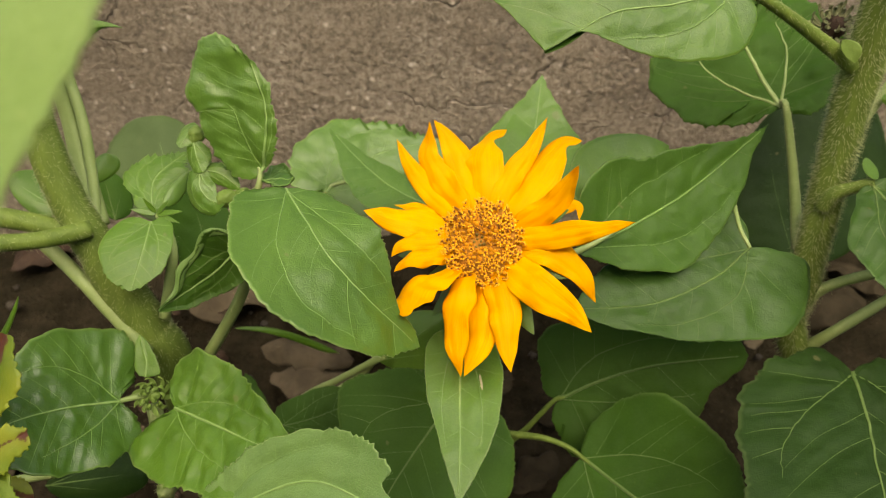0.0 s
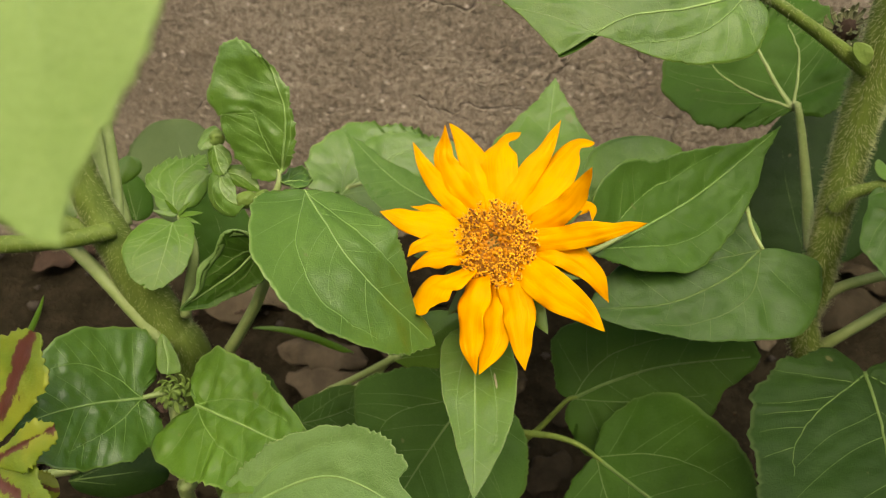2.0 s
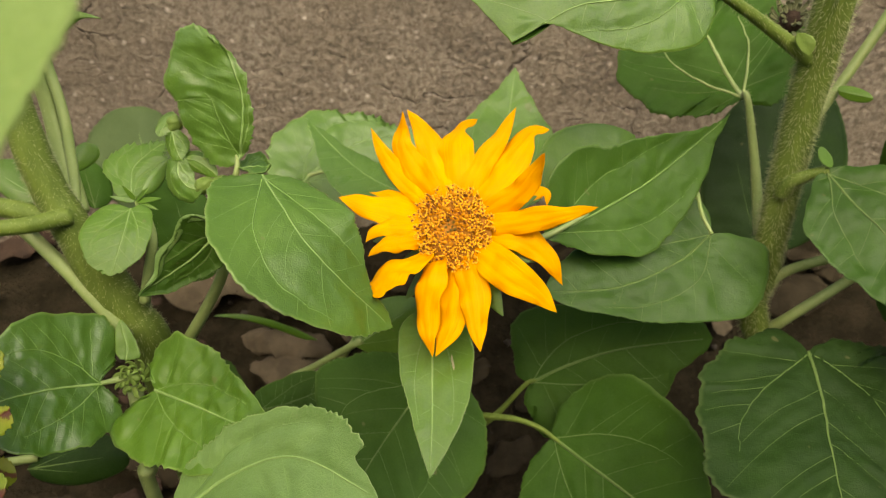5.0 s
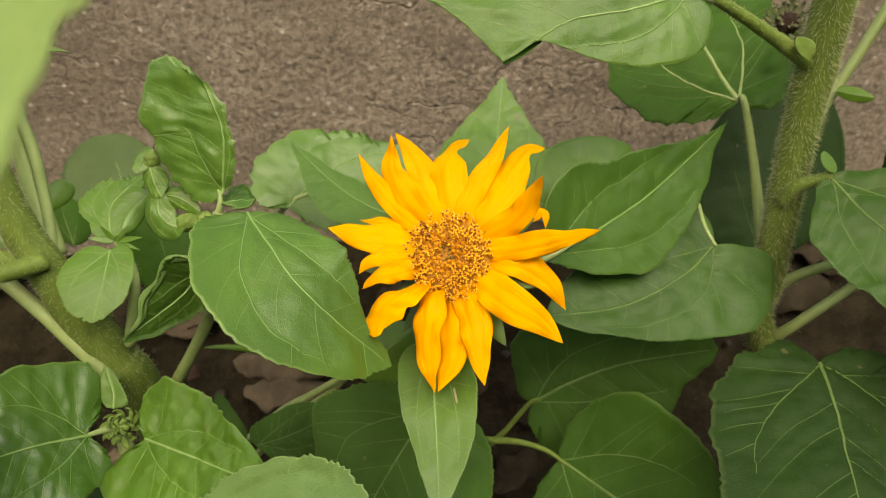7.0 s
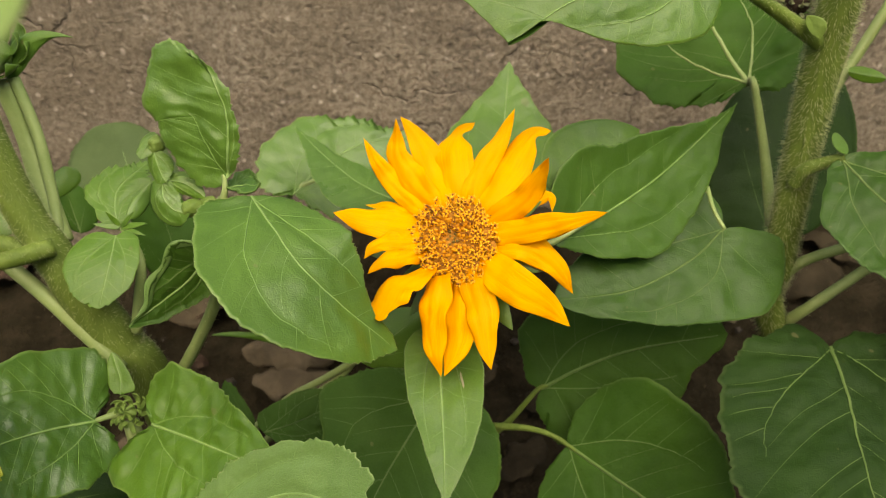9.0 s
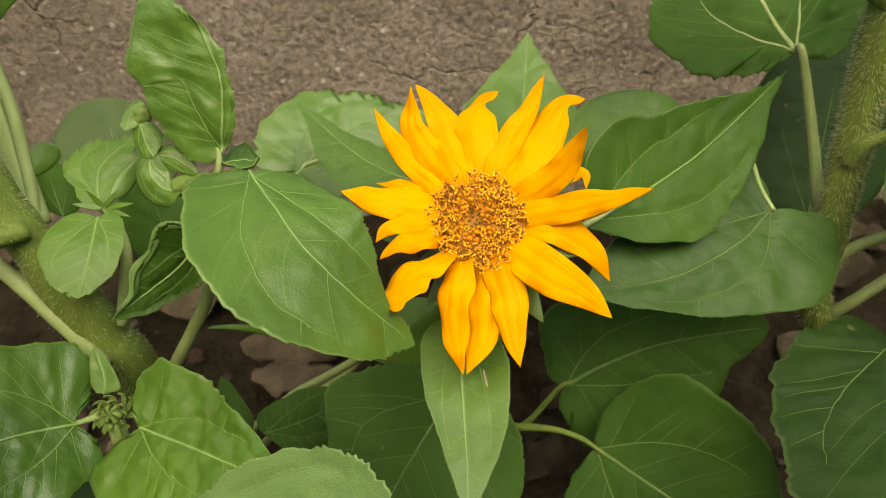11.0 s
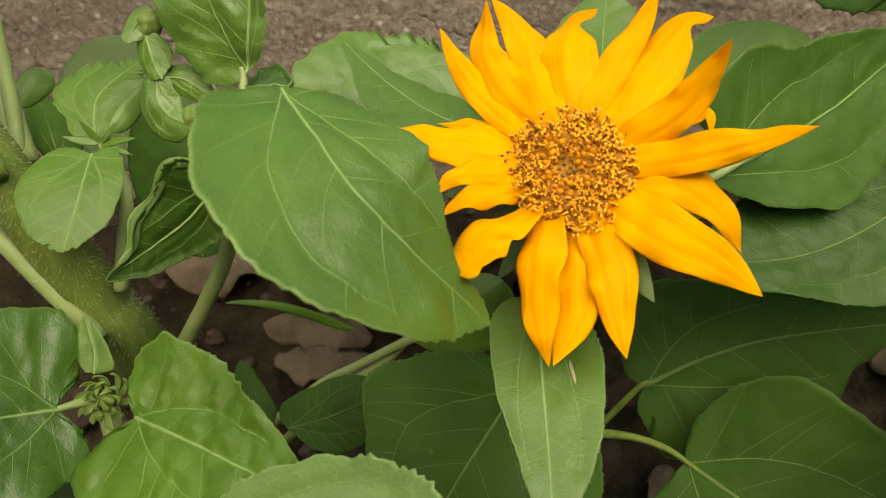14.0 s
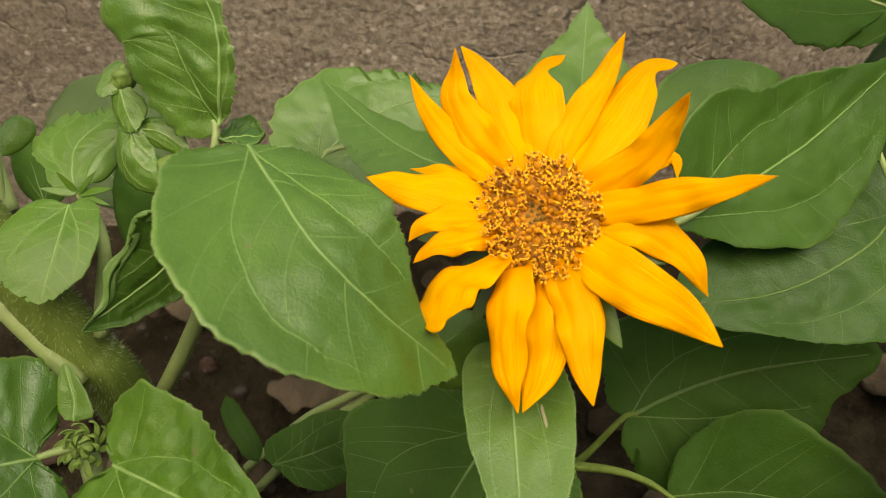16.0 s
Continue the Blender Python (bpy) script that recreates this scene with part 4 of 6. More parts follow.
FLORETS = {kind: [floret_mesh(kind, n) for n in range(5)] for kind in ("mouth", "anther", "stigma", "closed", "bud")}
rnd = random.Random(4)
COUNT = 296
for i in range(COUNT):
    r = math.sqrt((i + 0.5) / COUNT) * 1.03
    a = i * 2.399963 + rnd.uniform(-0.10, 0.10)
    if r < 0.17:
        kind = rnd.choice(("bud", "bud", "bud", "bud", "stigma", "anther"))
    elif r < 0.48:
        kind = rnd.choice(("closed", "closed", "closed", "closed", "closed", "anther", "mouth", "stigma"))
    else:
        kind = rnd.choice(("mouth", "mouth", "mouth", "mouth", "stigma", "stigma", "stigma", "anther", "anther", "closed"))
    if r > 0.88 and kind == "anther":
        kind = "mouth"
    me = rnd.choice(FLORETS[kind])
    ob = new("floret", me)
    ob.parent = flower
    lean = DN + (DX * math.cos(a) + DY * math.sin(a)) * (0.55 * r + rnd.gauss(0, 0.12))
    turn = lean.to_track_quat("Z", "Y").to_matrix().to_4x4() @ Matrix.Rotation(rnd.uniform(0, 6.28), 4, "Z")
    ob.matrix_basis = Matrix.Translation(disc_point(r, a, -0.0008) - Vector(bloom.location)) @ turn @ Matrix.Scale(rnd.uniform(0.85, 1.30), 4)

# green bracts behind the petals
for i in range(16):
    a = i * 2 * math.pi / 16 + 0.1
    out = DX * math.cos(a) + DY * math.sin(a)
    b = DC + out * DR * 0.75 - DN * 0.010
    t = DC + out * DR * (2.05 + 0.2 * (i % 3)) - DN * (0.010 + 0.003 * (i % 2))
    s = out.cross(DN) * 0.0065
    m = b.lerp(t, 0.33)
    part("bract", leaf_mesh("bract", b, t, m - s, m + s, LEAF, None, 0.4, 0.9, teeth=0.0, nu=14, nv=4, seed=i), flower)

# leaves of the flowering plant
blade(bloom, MID, "pointed green leaf behind the flower",
      rib=[(0.0727, 0.3125, 0.3734), (0.1057, 0.3327, 0.3760), (0.1487, 0.3612, 0.3849), (0.1986, 0.3984, 0.4054)], face=(0.331, -0.713, 0.618),
      left=((0.04, -13.1), (0.1, -31.5), (0.2, -39.4), (0.3, -38), (0.41, -31), (0.58, -25.3), (0.76, -12.5), (0.88, -3.4)),
      right=((0.05, 6.8), (0.16, 19.7), (0.31, 33.5), (0.4, 36.2), (0.52, 32.5), (0.68, 23.7), (0.77, 17.4), (0.88, 7.2)), tilt=(0.006, -0.055), bow=4.18,
      teeth=0.0005, spacing=0.0045, pucker=0.0012, rough=0.0012, rib_r=0.0009, side_r=0.00030, vein_material=SIDE_VEIN, seed=1,
      stalk=[(0.0282, 0.3290, 0.3508), (0.0519, 0.3151, 0.3655), (0.0732, 0.3129, 0.3740), (0.0990, 0.3269, 0.3797)], stalk_r=[0.0026, 0.0022, 0.0019, 0.0010])
leaf(bloom, (0.0906, 0.3432, 0.3690), (0.1409, 0.3981, 0.3906), (0.0834, 0.3755, 0.4021), (0.1224, 0.3636, 0.3626), LEAF, "", p=0.5, q=0.6, arch=0.004, seed=2)
hanging = blade(bloom, LEAF, "hanging narrow leaf with a pale midrib",
      rib=[(0.0097, 0.2959, 0.3337), (0.0089, 0.2558, 0.3229), (0.0085, 0.2266, 0.3139), (0.0073, 0.2024, 0.3059)], face=(0.018, -0.285, 0.958),
      left=((0.07, -15.4), (0.26, -22.7), (0.43, -21.6), (0.59, -19.4), (0.76, -12.5), (0.92, -5)),
      right=((0.06, 13.7), (0.21, 19.1), (0.44, 17.1), (0.62, 12.4), (0.83, 6.5), (0.96, 1.8)), tilt=(-0.032, 0.044), bow=6.44,
      teeth=0.0003, spacing=0.0021, pucker=0.0005, rough=0.0006, basal=0.55, cilia=0.0011, seed=3)
for u0, v0, u1, v1, wide in ((0.37, -0.46, 0.46, -0.54, 0.030), (0.44, -0.58, 0.53, -0.62, 0.024)):
    um, vm = (u0 + u1) / 2, (v0 + v1) / 2
    part("scar", leaf_mesh("scar", on_blade(u0, v0, 0.0003), on_blade(u1, v1, 0.0003), on_blade(um, vm + wide, 0.0003), on_blade(um, vm - wide, 0.0003), SCAR, teeth=0.2, nteeth=5, nu=14, nv=3, rough=0.0002), hanging, "pale dry scratch")
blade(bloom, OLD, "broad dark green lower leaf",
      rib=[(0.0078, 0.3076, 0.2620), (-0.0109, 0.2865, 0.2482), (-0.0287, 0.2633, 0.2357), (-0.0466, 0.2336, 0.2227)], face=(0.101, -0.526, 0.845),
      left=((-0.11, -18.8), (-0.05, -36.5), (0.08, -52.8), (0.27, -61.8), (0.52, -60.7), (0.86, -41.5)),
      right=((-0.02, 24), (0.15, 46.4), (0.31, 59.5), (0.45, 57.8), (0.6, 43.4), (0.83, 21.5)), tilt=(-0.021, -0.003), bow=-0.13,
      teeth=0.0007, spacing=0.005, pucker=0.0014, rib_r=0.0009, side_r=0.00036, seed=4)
blade(bloom, LEAF, "pointed leaf rising against the wall",
      rib=[(0.0571, 0.4203, 0.3161), (0.0644, 0.4631, 0.3303), (0.0718, 0.5054, 0.3487), (0.0787, 0.5425, 0.3716)], face=(0.049, -0.444, 0.894),
      left=((0.03, -36.6), (0.25, -47.6), (0.47, -42), (0.67, -27.1), (0.84, -12)),
      right=((0.09, 27.6), (0.37, 42.9), (0.58, 36.8), (0.73, 22.9), (0.87, 10)), tilt=(0.007, 0.032), bow=-0.56,
      teeth=0.0006, spacing=0.006, pucker=0.001, seed=5)
blade(bloom, FRESH, "folded pale-edged leaf",
      rib=[(-0.0010, 0.3808, 0.3541), (-0.0288, 0.4034, 0.3532), (-0.0550, 0.4315, 0.3577), (-0.0806, 0.4635, 0.3671)], face=(0.016, -0.173, 0.985),
      left=((-0, -17.3), (0.19, -17.6), (0.38, -21.2), (0.55, -19.8), (0.74, -11.3)),
      right=((0.23, 16), (0.46, 12.9), (0.62, 8.1), (0.84, 3.7)), tilt=(-0.080, 0.114), bow=-7.11,
      teeth=0.0006, spacing=0.005, pucker=0.0006, basal=0.0, laterals=5, rib_r=0.0005, seed=6)
blade(bloom, FRESH, "broad serrated leaf behind the flower",
      rib=[(-0.0880, 0.4513, 0.3192), (-0.0655, 0.4773, 0.3281), (-0.0372, 0.4977, 0.3309), (0.0018, 0.5111, 0.3278)], face=(0.255, -0.468, 0.846),
      left=((-0.09, -7.3), (-0.09, -22.2), (-0, -35.8), (0.13, -40.2), (0.29, -42.2), (0.44, -36.6), (0.6, -24.9), (0.79, -11.5)),
      right=((0.01, 16.6), (0.18, 39), (0.72, 36.9), (0.92, 20.5)), tilt=(0.078, -0.138), bow=-1.66,
      teeth=0.0018, spacing=0.0060, pucker=0.0010, rough=0.0010, seed=7,
      stalk=[(-0.0952, 0.4567, 0.3112), (-0.0818, 0.4596, 0.3214), (-0.0617, 0.4698, 0.3199)], stalk_r=[0.002, 0.002, 0.001])
blade(bloom, OLD, "dark heart-shaped lower leaf among bare stalks",
      rib=[(-0.1110, 0.3197, 0.2163), (-0.0942, 0.3237, 0.2176), (-0.0769, 0.3297, 0.2201), (-0.0544, 0.3386, 0.2240)], face=(0.050, -0.502, 0.863),
      left=((-0.06, -6.8), (0.03, -14.1), (0.27, -18.2), (0.52, -18.7), (0.76, -14.4), (0.91, -7.3), (0.98, -2.7)),
      right=((0.05, 4.5), (0.18, 12.7), (0.32, 19.2), (0.48, 21), (0.66, 17.5), (0.85, 8.6)),
      teeth=0.0005, spacing=0.005, pucker=0.0010, rib_r=0.0005, side_r=0.00026, nu=60, seed=8)
blade(bloom, OLD, "small dim leaf low over the soil",
      rib=[(-0.1243, 0.3346, 0.1978), (-0.1297, 0.3426, 0.2049), (-0.1360, 0.3509, 0.2124), (-0.1434, 0.3630, 0.2227)], face=(0.303, -0.505, 0.808),
      left=((0.16, -5.2), (0.51, -7.2), (0.79, -6.1)),
      right=((0.15, 4.8), (0.42, 6.2), (0.8, 4)), tilt=(-0.000, -0.000), bow=0.00,
      teeth=0.0004, pucker=0.0006, rib_r=0.0, laterals=2, nu=40, nv=8, seed=10)
leaf(bloom, (-0.0440, 0.3467, 0.2516), (0.0022, 0.3511, 0.2897), (-0.0363, 0.3633, 0.2729), (-0.0034, 0.3374, 0.2560), LEAF, "", p=0.45, q=0.6, arch=0.004, seed=9,
     stalk=[(-0.1449, 0.3600, 0.1549), (-0.1056, 0.3718, 0.1863), (-0.0775, 0.3696, 0.2078), (-0.0399, 0.3470, 0.2568)], stalk_r=0.0026)
stem(bloom, [(-0.1407, 0.3580, 0.1362), (-0.0969, 0.3680, 0.1815), (-0.0724, 0.3665, 0.2038), (-0.0564, 0.3595, 0.2274), (-0.0453, 0.3526, 0.2510)], [0.003, 0.0028, 0.0034, 0.0026, 0.0022], "pale bare side stalk", "side_stalk", STALK, seed=22)

# ---------------------------------------------------------------- the plant with the thick bristly stem
tall = plant("sunflower_plant", down((0.3963, 0.3110, 0.2059)), "tall sunflower plant with a thick bristly stem", "sunflower", "sunflower plants")
TALL = [down((0.3963, 0.3110, 0.2059)), (0.2426, 0.3467, 0.2516), (0.2337, 0.3587, 0.3125), (0.2332, 0.3698, 0.3624), (0.2324, 0.3765, 0.4116), (0.2317, 0.3801, 0.4535), (0.2306, 0.3813, 0.4989), (0.2314, 0.3858, 0.5453)]
stem(tall, TALL, [0.0105, 0.0098, 0.0095, 0.0100, 0.0104, 0.0108, 0.0105, 0.010], "thick green bristly stem", hair=9000, hair_len=0.0034, seed=1)
blade(tall, YOUNG, "large glossy leaf with a bent-down tip",
      rib=[(0.1449, 0.3627, 0.4994), (0.1128, 0.3523, 0.4955), (0.0815, 0.3467, 0.4931), (0.0489, 0.3340, 0.4790)], face=(0.030, -0.608, 0.793),
      left=((-0.06, -11.9), (-0, -23.2), (0.11, -30.4), (0.25, -29.7), (0.39, -25.9), (0.6, -19), (0.75, -6.8), (0.83, 1.2), (0.92, 1.7)),
      right=((-0.07, 11.8), (0.08, 32.5), (0.47, 47.2), (0.7, 55.4), (0.96, 59.2), (1.15, 58.6), (1.08, 36.8), (1.04, 23.4), (1.02, 10.1)), tilt=(-0.176, 0.164), bow=-2.12,
      teeth=0.0004, spacing=0.0026, pucker=0.0010, rough=0.0009, side_r=0.00045, seed=11,
      stalk=[(0.2292, 0.3766, 0.4491), (0.1951, 0.3728, 0.4718), (0.1549, 0.3629, 0.4965), (0.1435, 0.3606, 0.4968)], stalk_r=[0.0050, 0.0036, 0.0026, 0.0007], stalk_material=STEM, hair=300)
blade(tall, OLD, "dark leaf with pale forked veins",
      rib=[(0.2173, 0.4264, 0.4026), (0.2082, 0.4465, 0.4145), (0.1986, 0.4695, 0.4298), (0.1918, 0.4929, 0.4476)], face=(-0.153, -0.613, 0.775),
      left=((-0.02, -14.4), (0.03, -35.2), (0.15, -53.2), (0.34, -63.8), (0.54, -67), (0.71, -60), (0.82, -49.4), (0.97, -34.7), (1.03, -17.9)),
      right=((-0.09, 1.5), (-0.14, 14.3), (-0.09, 31.9), (-0.01, 44), (0.15, 54.8), (0.47, 60.2), (0.83, 47.1), (0.98, 25.6)), tilt=(0.011, -0.010), bow=0.23,
      teeth=0.0012, spacing=0.006, pucker=0.0030, rough=0.0024, rib_r=0.0019, side_r=0.0011, fine_r=0.00022, basal=0.42, laterals=2, vein_material=STALK, seed=12,
      stalk=[(0.2338, 0.3801, 0.3235), (0.2293, 0.4042, 0.3609), (0.2186, 0.4210, 0.4030), (0.2166, 0.4268, 0.4062)], stalk_r=[0.0040, 0.0032, 0.0022, 0.0015], hair=200)
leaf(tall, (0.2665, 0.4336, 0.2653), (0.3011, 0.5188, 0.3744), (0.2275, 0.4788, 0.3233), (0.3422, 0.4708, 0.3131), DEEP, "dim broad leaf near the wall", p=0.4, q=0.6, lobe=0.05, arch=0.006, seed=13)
blade(tall, GLOSS, "broad dark glossy leaf under the pointed one",
      rib=[(0.1839, 0.3457, 0.3514), (0.1599, 0.3278, 0.3431), (0.1209, 0.3111, 0.3373), (0.0737, 0.3044, 0.3391)], face=(0.101, -0.519, 0.849),
      left=((-0.09, -10.7), (-0.16, -28.1), (-0.06, -42.3), (0.08, -49.5), (0.17, -49.5), (0.28, -41.3), (0.42, -32.4), (0.57, -22.5), (0.71, -15.5), (0.89, -8.8)),
      right=((-0.08, 12.6), (-0.06, 24.1), (0.18, 38.8), (0.57, 36.8), (0.86, 20.8)), tilt=(0.005, -0.040), bow=-0.23,
      teeth=0.0004, spacing=0.0045, pucker=0.0007, rough=0.0012, basal=0.5, span=0.30, seed=54,
      stalk=[(0.1754, 0.3626, 0.3695), (0.1747, 0.3462, 0.3647), (0.1782, 0.3343, 0.3592)], stalk_r=0.0012)
blade(tall, GLOSS, "glossy rounded leaf on a short stalk",
      rib=[(0.2430, 0.3505, 0.3942), (0.2523, 0.3277, 0.3858), (0.2645, 0.3035, 0.3778), (0.2737, 0.2683, 0.3640)], face=(-0.244, -0.411, 0.878),
      left=((0.02, -7.9), (0.17, -30.1), (0.43, -37.3), (0.65, -26.9)),
      right=((0.04, 10.8), (0.24, 29.6), (0.35, 35.3), (0.65, 34.2), (0.83, 27.3), (0.99, 17.8)), tilt=(-0.013, 0.001), bow=1.68,
      teeth=0.0007, spacing=0.0045, pucker=0.0012, rough=0.0016, basal=0.55, side_r=0.0004, seed=15,
      stalk=[(0.2281, 0.3620, 0.3687), (0.2312, 0.3591, 0.3812), (0.2449, 0.3505, 0.3946)], stalk_r=[0.0050, 0.0044, 0.0026], stalk_material=STEM, hair=200)
leaf(tall, (0.2432, 0.3471, 0.3983), (0.2427, 0.3631, 0.4026), (0.2392, 0.3549, 0.4001), (0.2462, 0.3552, 0.4006), LEAF, "", p=0.5, q=0.6, teeth=0, veins=None, nu=16, nv=5, seed=16)
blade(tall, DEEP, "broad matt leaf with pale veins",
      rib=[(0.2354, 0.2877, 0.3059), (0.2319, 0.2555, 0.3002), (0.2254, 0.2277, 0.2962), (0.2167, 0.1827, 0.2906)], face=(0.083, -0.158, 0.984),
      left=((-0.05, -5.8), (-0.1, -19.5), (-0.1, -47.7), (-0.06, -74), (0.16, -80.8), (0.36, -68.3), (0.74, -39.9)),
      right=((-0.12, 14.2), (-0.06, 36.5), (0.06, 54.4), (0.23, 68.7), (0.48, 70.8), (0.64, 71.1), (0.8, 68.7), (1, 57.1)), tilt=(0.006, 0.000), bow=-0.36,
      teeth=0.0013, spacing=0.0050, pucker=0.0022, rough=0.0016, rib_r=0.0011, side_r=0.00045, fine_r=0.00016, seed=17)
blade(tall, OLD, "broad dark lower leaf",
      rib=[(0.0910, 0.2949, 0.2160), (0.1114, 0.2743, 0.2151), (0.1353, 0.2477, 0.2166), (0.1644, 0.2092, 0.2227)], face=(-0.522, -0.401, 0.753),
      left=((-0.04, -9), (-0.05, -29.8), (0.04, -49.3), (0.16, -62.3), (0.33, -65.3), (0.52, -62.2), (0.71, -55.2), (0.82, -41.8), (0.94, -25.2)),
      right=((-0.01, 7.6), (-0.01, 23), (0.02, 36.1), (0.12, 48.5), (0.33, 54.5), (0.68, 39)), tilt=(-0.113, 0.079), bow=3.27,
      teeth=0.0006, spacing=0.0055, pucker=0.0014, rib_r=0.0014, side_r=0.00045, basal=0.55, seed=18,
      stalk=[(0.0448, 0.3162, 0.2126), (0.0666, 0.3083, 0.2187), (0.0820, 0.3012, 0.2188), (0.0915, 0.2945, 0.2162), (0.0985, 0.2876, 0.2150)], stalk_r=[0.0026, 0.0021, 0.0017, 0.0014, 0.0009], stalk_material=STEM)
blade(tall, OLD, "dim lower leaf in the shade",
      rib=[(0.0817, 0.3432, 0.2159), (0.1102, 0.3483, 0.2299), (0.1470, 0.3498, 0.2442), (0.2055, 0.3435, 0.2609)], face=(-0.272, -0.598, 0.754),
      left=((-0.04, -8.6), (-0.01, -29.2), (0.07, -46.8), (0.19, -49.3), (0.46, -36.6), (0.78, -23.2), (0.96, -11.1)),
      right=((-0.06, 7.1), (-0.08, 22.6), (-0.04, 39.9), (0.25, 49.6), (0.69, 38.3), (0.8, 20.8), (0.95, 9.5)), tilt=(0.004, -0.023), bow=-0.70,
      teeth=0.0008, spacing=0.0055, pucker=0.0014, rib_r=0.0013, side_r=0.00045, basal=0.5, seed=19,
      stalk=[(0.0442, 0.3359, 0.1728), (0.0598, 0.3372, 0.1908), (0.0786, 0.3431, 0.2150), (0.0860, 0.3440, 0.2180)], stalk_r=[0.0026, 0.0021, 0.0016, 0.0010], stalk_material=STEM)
stem(tall, [(0.2315, 0.3519, 0.2989), (0.2464, 0.3523, 0.3156), (0.2767, 0.3467, 0.3328), (0.3045, 0.3417, 0.3427)], [0.0040, 0.0034, 0.0032, 0.003], "pale side stalk", "side_stalk", STALK, hair=150, seed=4)
stem(tall, [(0.2418, 0.3503, 0.2562), (0.2517, 0.3406, 0.2845), (0.2828, 0.3441, 0.3133), (0.3113, 0.3448, 0.3467)], [0.0042, 0.0036, 0.0034, 0.003], "pale side stalk", "side_stalk", STALK, hair=150, seed=5)
for b, t, l, r, seed in (((0.3045, 0.3417, 0.3427), (0.2888, 0.2061, 0.3803), (0.2659, 0.2635, 0.3400), (0.3757, 0.3192, 0.3788), 23), ((0.3113, 0.3448, 0.3467), (0.3104, 0.3284, 0.4556), (0.2774, 0.3584, 0.4128), (0.3540, 0.3032, 0.3909), 24),
                         ((0.3113, 0.4453, 0.4753), (0.3074, 0.3198, 0.4934), (0.3061, 0.4299, 0.5368), (0.2924, 0.3520, 0.4534), 25)):
    leaf(tall, b, t, l, r, OLD, "broad green leaf at the end of a side stalk", p=0.36, q=0.6, k=1.2, lobe=0.06, arch=0.006, seed=seed)
stem(tall, [(0.2411, 0.3934, 0.3845), (0.2675, 0.4129, 0.4094), (0.2943, 0.4313, 0.4492), (0.3113, 0.4453, 0.4753)], [0.0030, 0.0032, 0.0036, 0.0036], "pale side stalk", "side_stalk", STALK, hair=120, seed=6)
# flap under the tip: its shade is put into the darker green
leaf(tall, (0.0699, 0.3472, 0.4854), (0.0490, 0.3359, 0.4774), (0.0567, 0.3474, 0.4864), (0.0602, 0.3397, 0.4798), OLD, "shaded underside of the bent-down tip", name="leaf_fold", p=0.5, q=0.6, arch=-0.002, teeth=0.0, nu=24, nv=6, veins=None, seed=26)
leaf(tall, (0.2668, 0.4070, 0.4181), (0.2869, 0.3992, 0.4163), (0.2771, 0.4084, 0.4200), (0.2771, 0.4025, 0.4124), YOUNG, "", p=0.5, q=0.5, teeth=0, veins=None, nu=16, nv=5, seed=20)
leaf(tall, (0.2185, 0.3665, 0.4588), (0.2100, 0.3703, 0.4703), (0.2105, 0.3682, 0.4644), (0.2192, 0.3682, 0.4675), BUD, "", p=0.45, q=0.95, teeth=0, veins=None, nu=18, nv=6, seed=21)


def bud_cluster(parent, centre, radius, label, spikes=12, material=None, seed=0, face=None, slim=0.13, swirl=0.0, heart=None):
    """A closed flower bud: a round core wrapped in rings of narrow, pointed bracts that curl over it."""
    c = Vector(centre)
    n = Vector(face or UP).normalized()
    x = n.orthogonal().normalized()
    y = n.cross(x)
    rnd = random.Random(seed)
    verts, faces = [], []
    rings, segs = 7, 14
    for i in range(rings + 1):
        th = math.pi * i / rings
        for s in range(segs):
            a = 2 * math.pi * s / segs
            verts.append(c + (x * math.cos(a) + y * math.sin(a)) * radius * (0.40 if swirl else 0.62) * math.sin(th) + n * radius * (0.34 if swirl else 0.5) * math.cos(th))
    for i in range(rings):
        for s in range(segs):
            p0, p1 = i * segs + s, i * segs + (s + 1) % segs
            faces.append((p0, p0 + segs, p1 + segs, p1))
    core = part("bud", mesh_of("bud", verts, faces, heart or material or BUD), parent, label)
    shape = ((0.55, 1.1, -0.3, 0.35), (0.5, 0.85, 0.0, 0.68), (0.3, 0.4, 0.35, 0.9))
    if swirl:
        shape = ((0.50, 1.12, -0.2, 0.30), (0.50, 0.62, 0.0, 0.60), (0.40, 0.10, 0.15, 0.66))
    for ring, (r0, r1, h0, h1) in enumerate(shape):
        for i in range(spikes - ring * 2):
            a = 2 * math.pi * (i + 0.5 * ring) / (spikes - ring * 2) + rnd.uniform(-0.15, 0.15)
            out = x * math.cos(a) + y * math.sin(a)
            b = c + out * radius * r0 + n * radius * h0
            turned = x * math.cos(a + swirl) + y * math.sin(a + swirl)
            t = c + turned * radius * r1 * rnd.uniform(0.85, 1.25) + n * radius * h1
            m = b.lerp(t, 0.5) + out * radius * 0.28
            s = out.cross(n) * radius * slim
            at = b.lerp(t, 0.35) + out * radius * 0.2
            part("bract", leaf_mesh("bract", b, t, at - s, at + s, material or YOUNG, m, 0.4, 0.9, teeth=0.0, rough=0.0003, nu=10, nv=3, seed=i), core)
    return core


bud_cluster(tall, (0.2245, 0.4095, 0.4619), 0.0118, "small closed flower bud with dry tips", 13, BUD_DRY, seed=2, face=(-0.2, -0.6, 0.8), slim=0.09, heart=RUST)

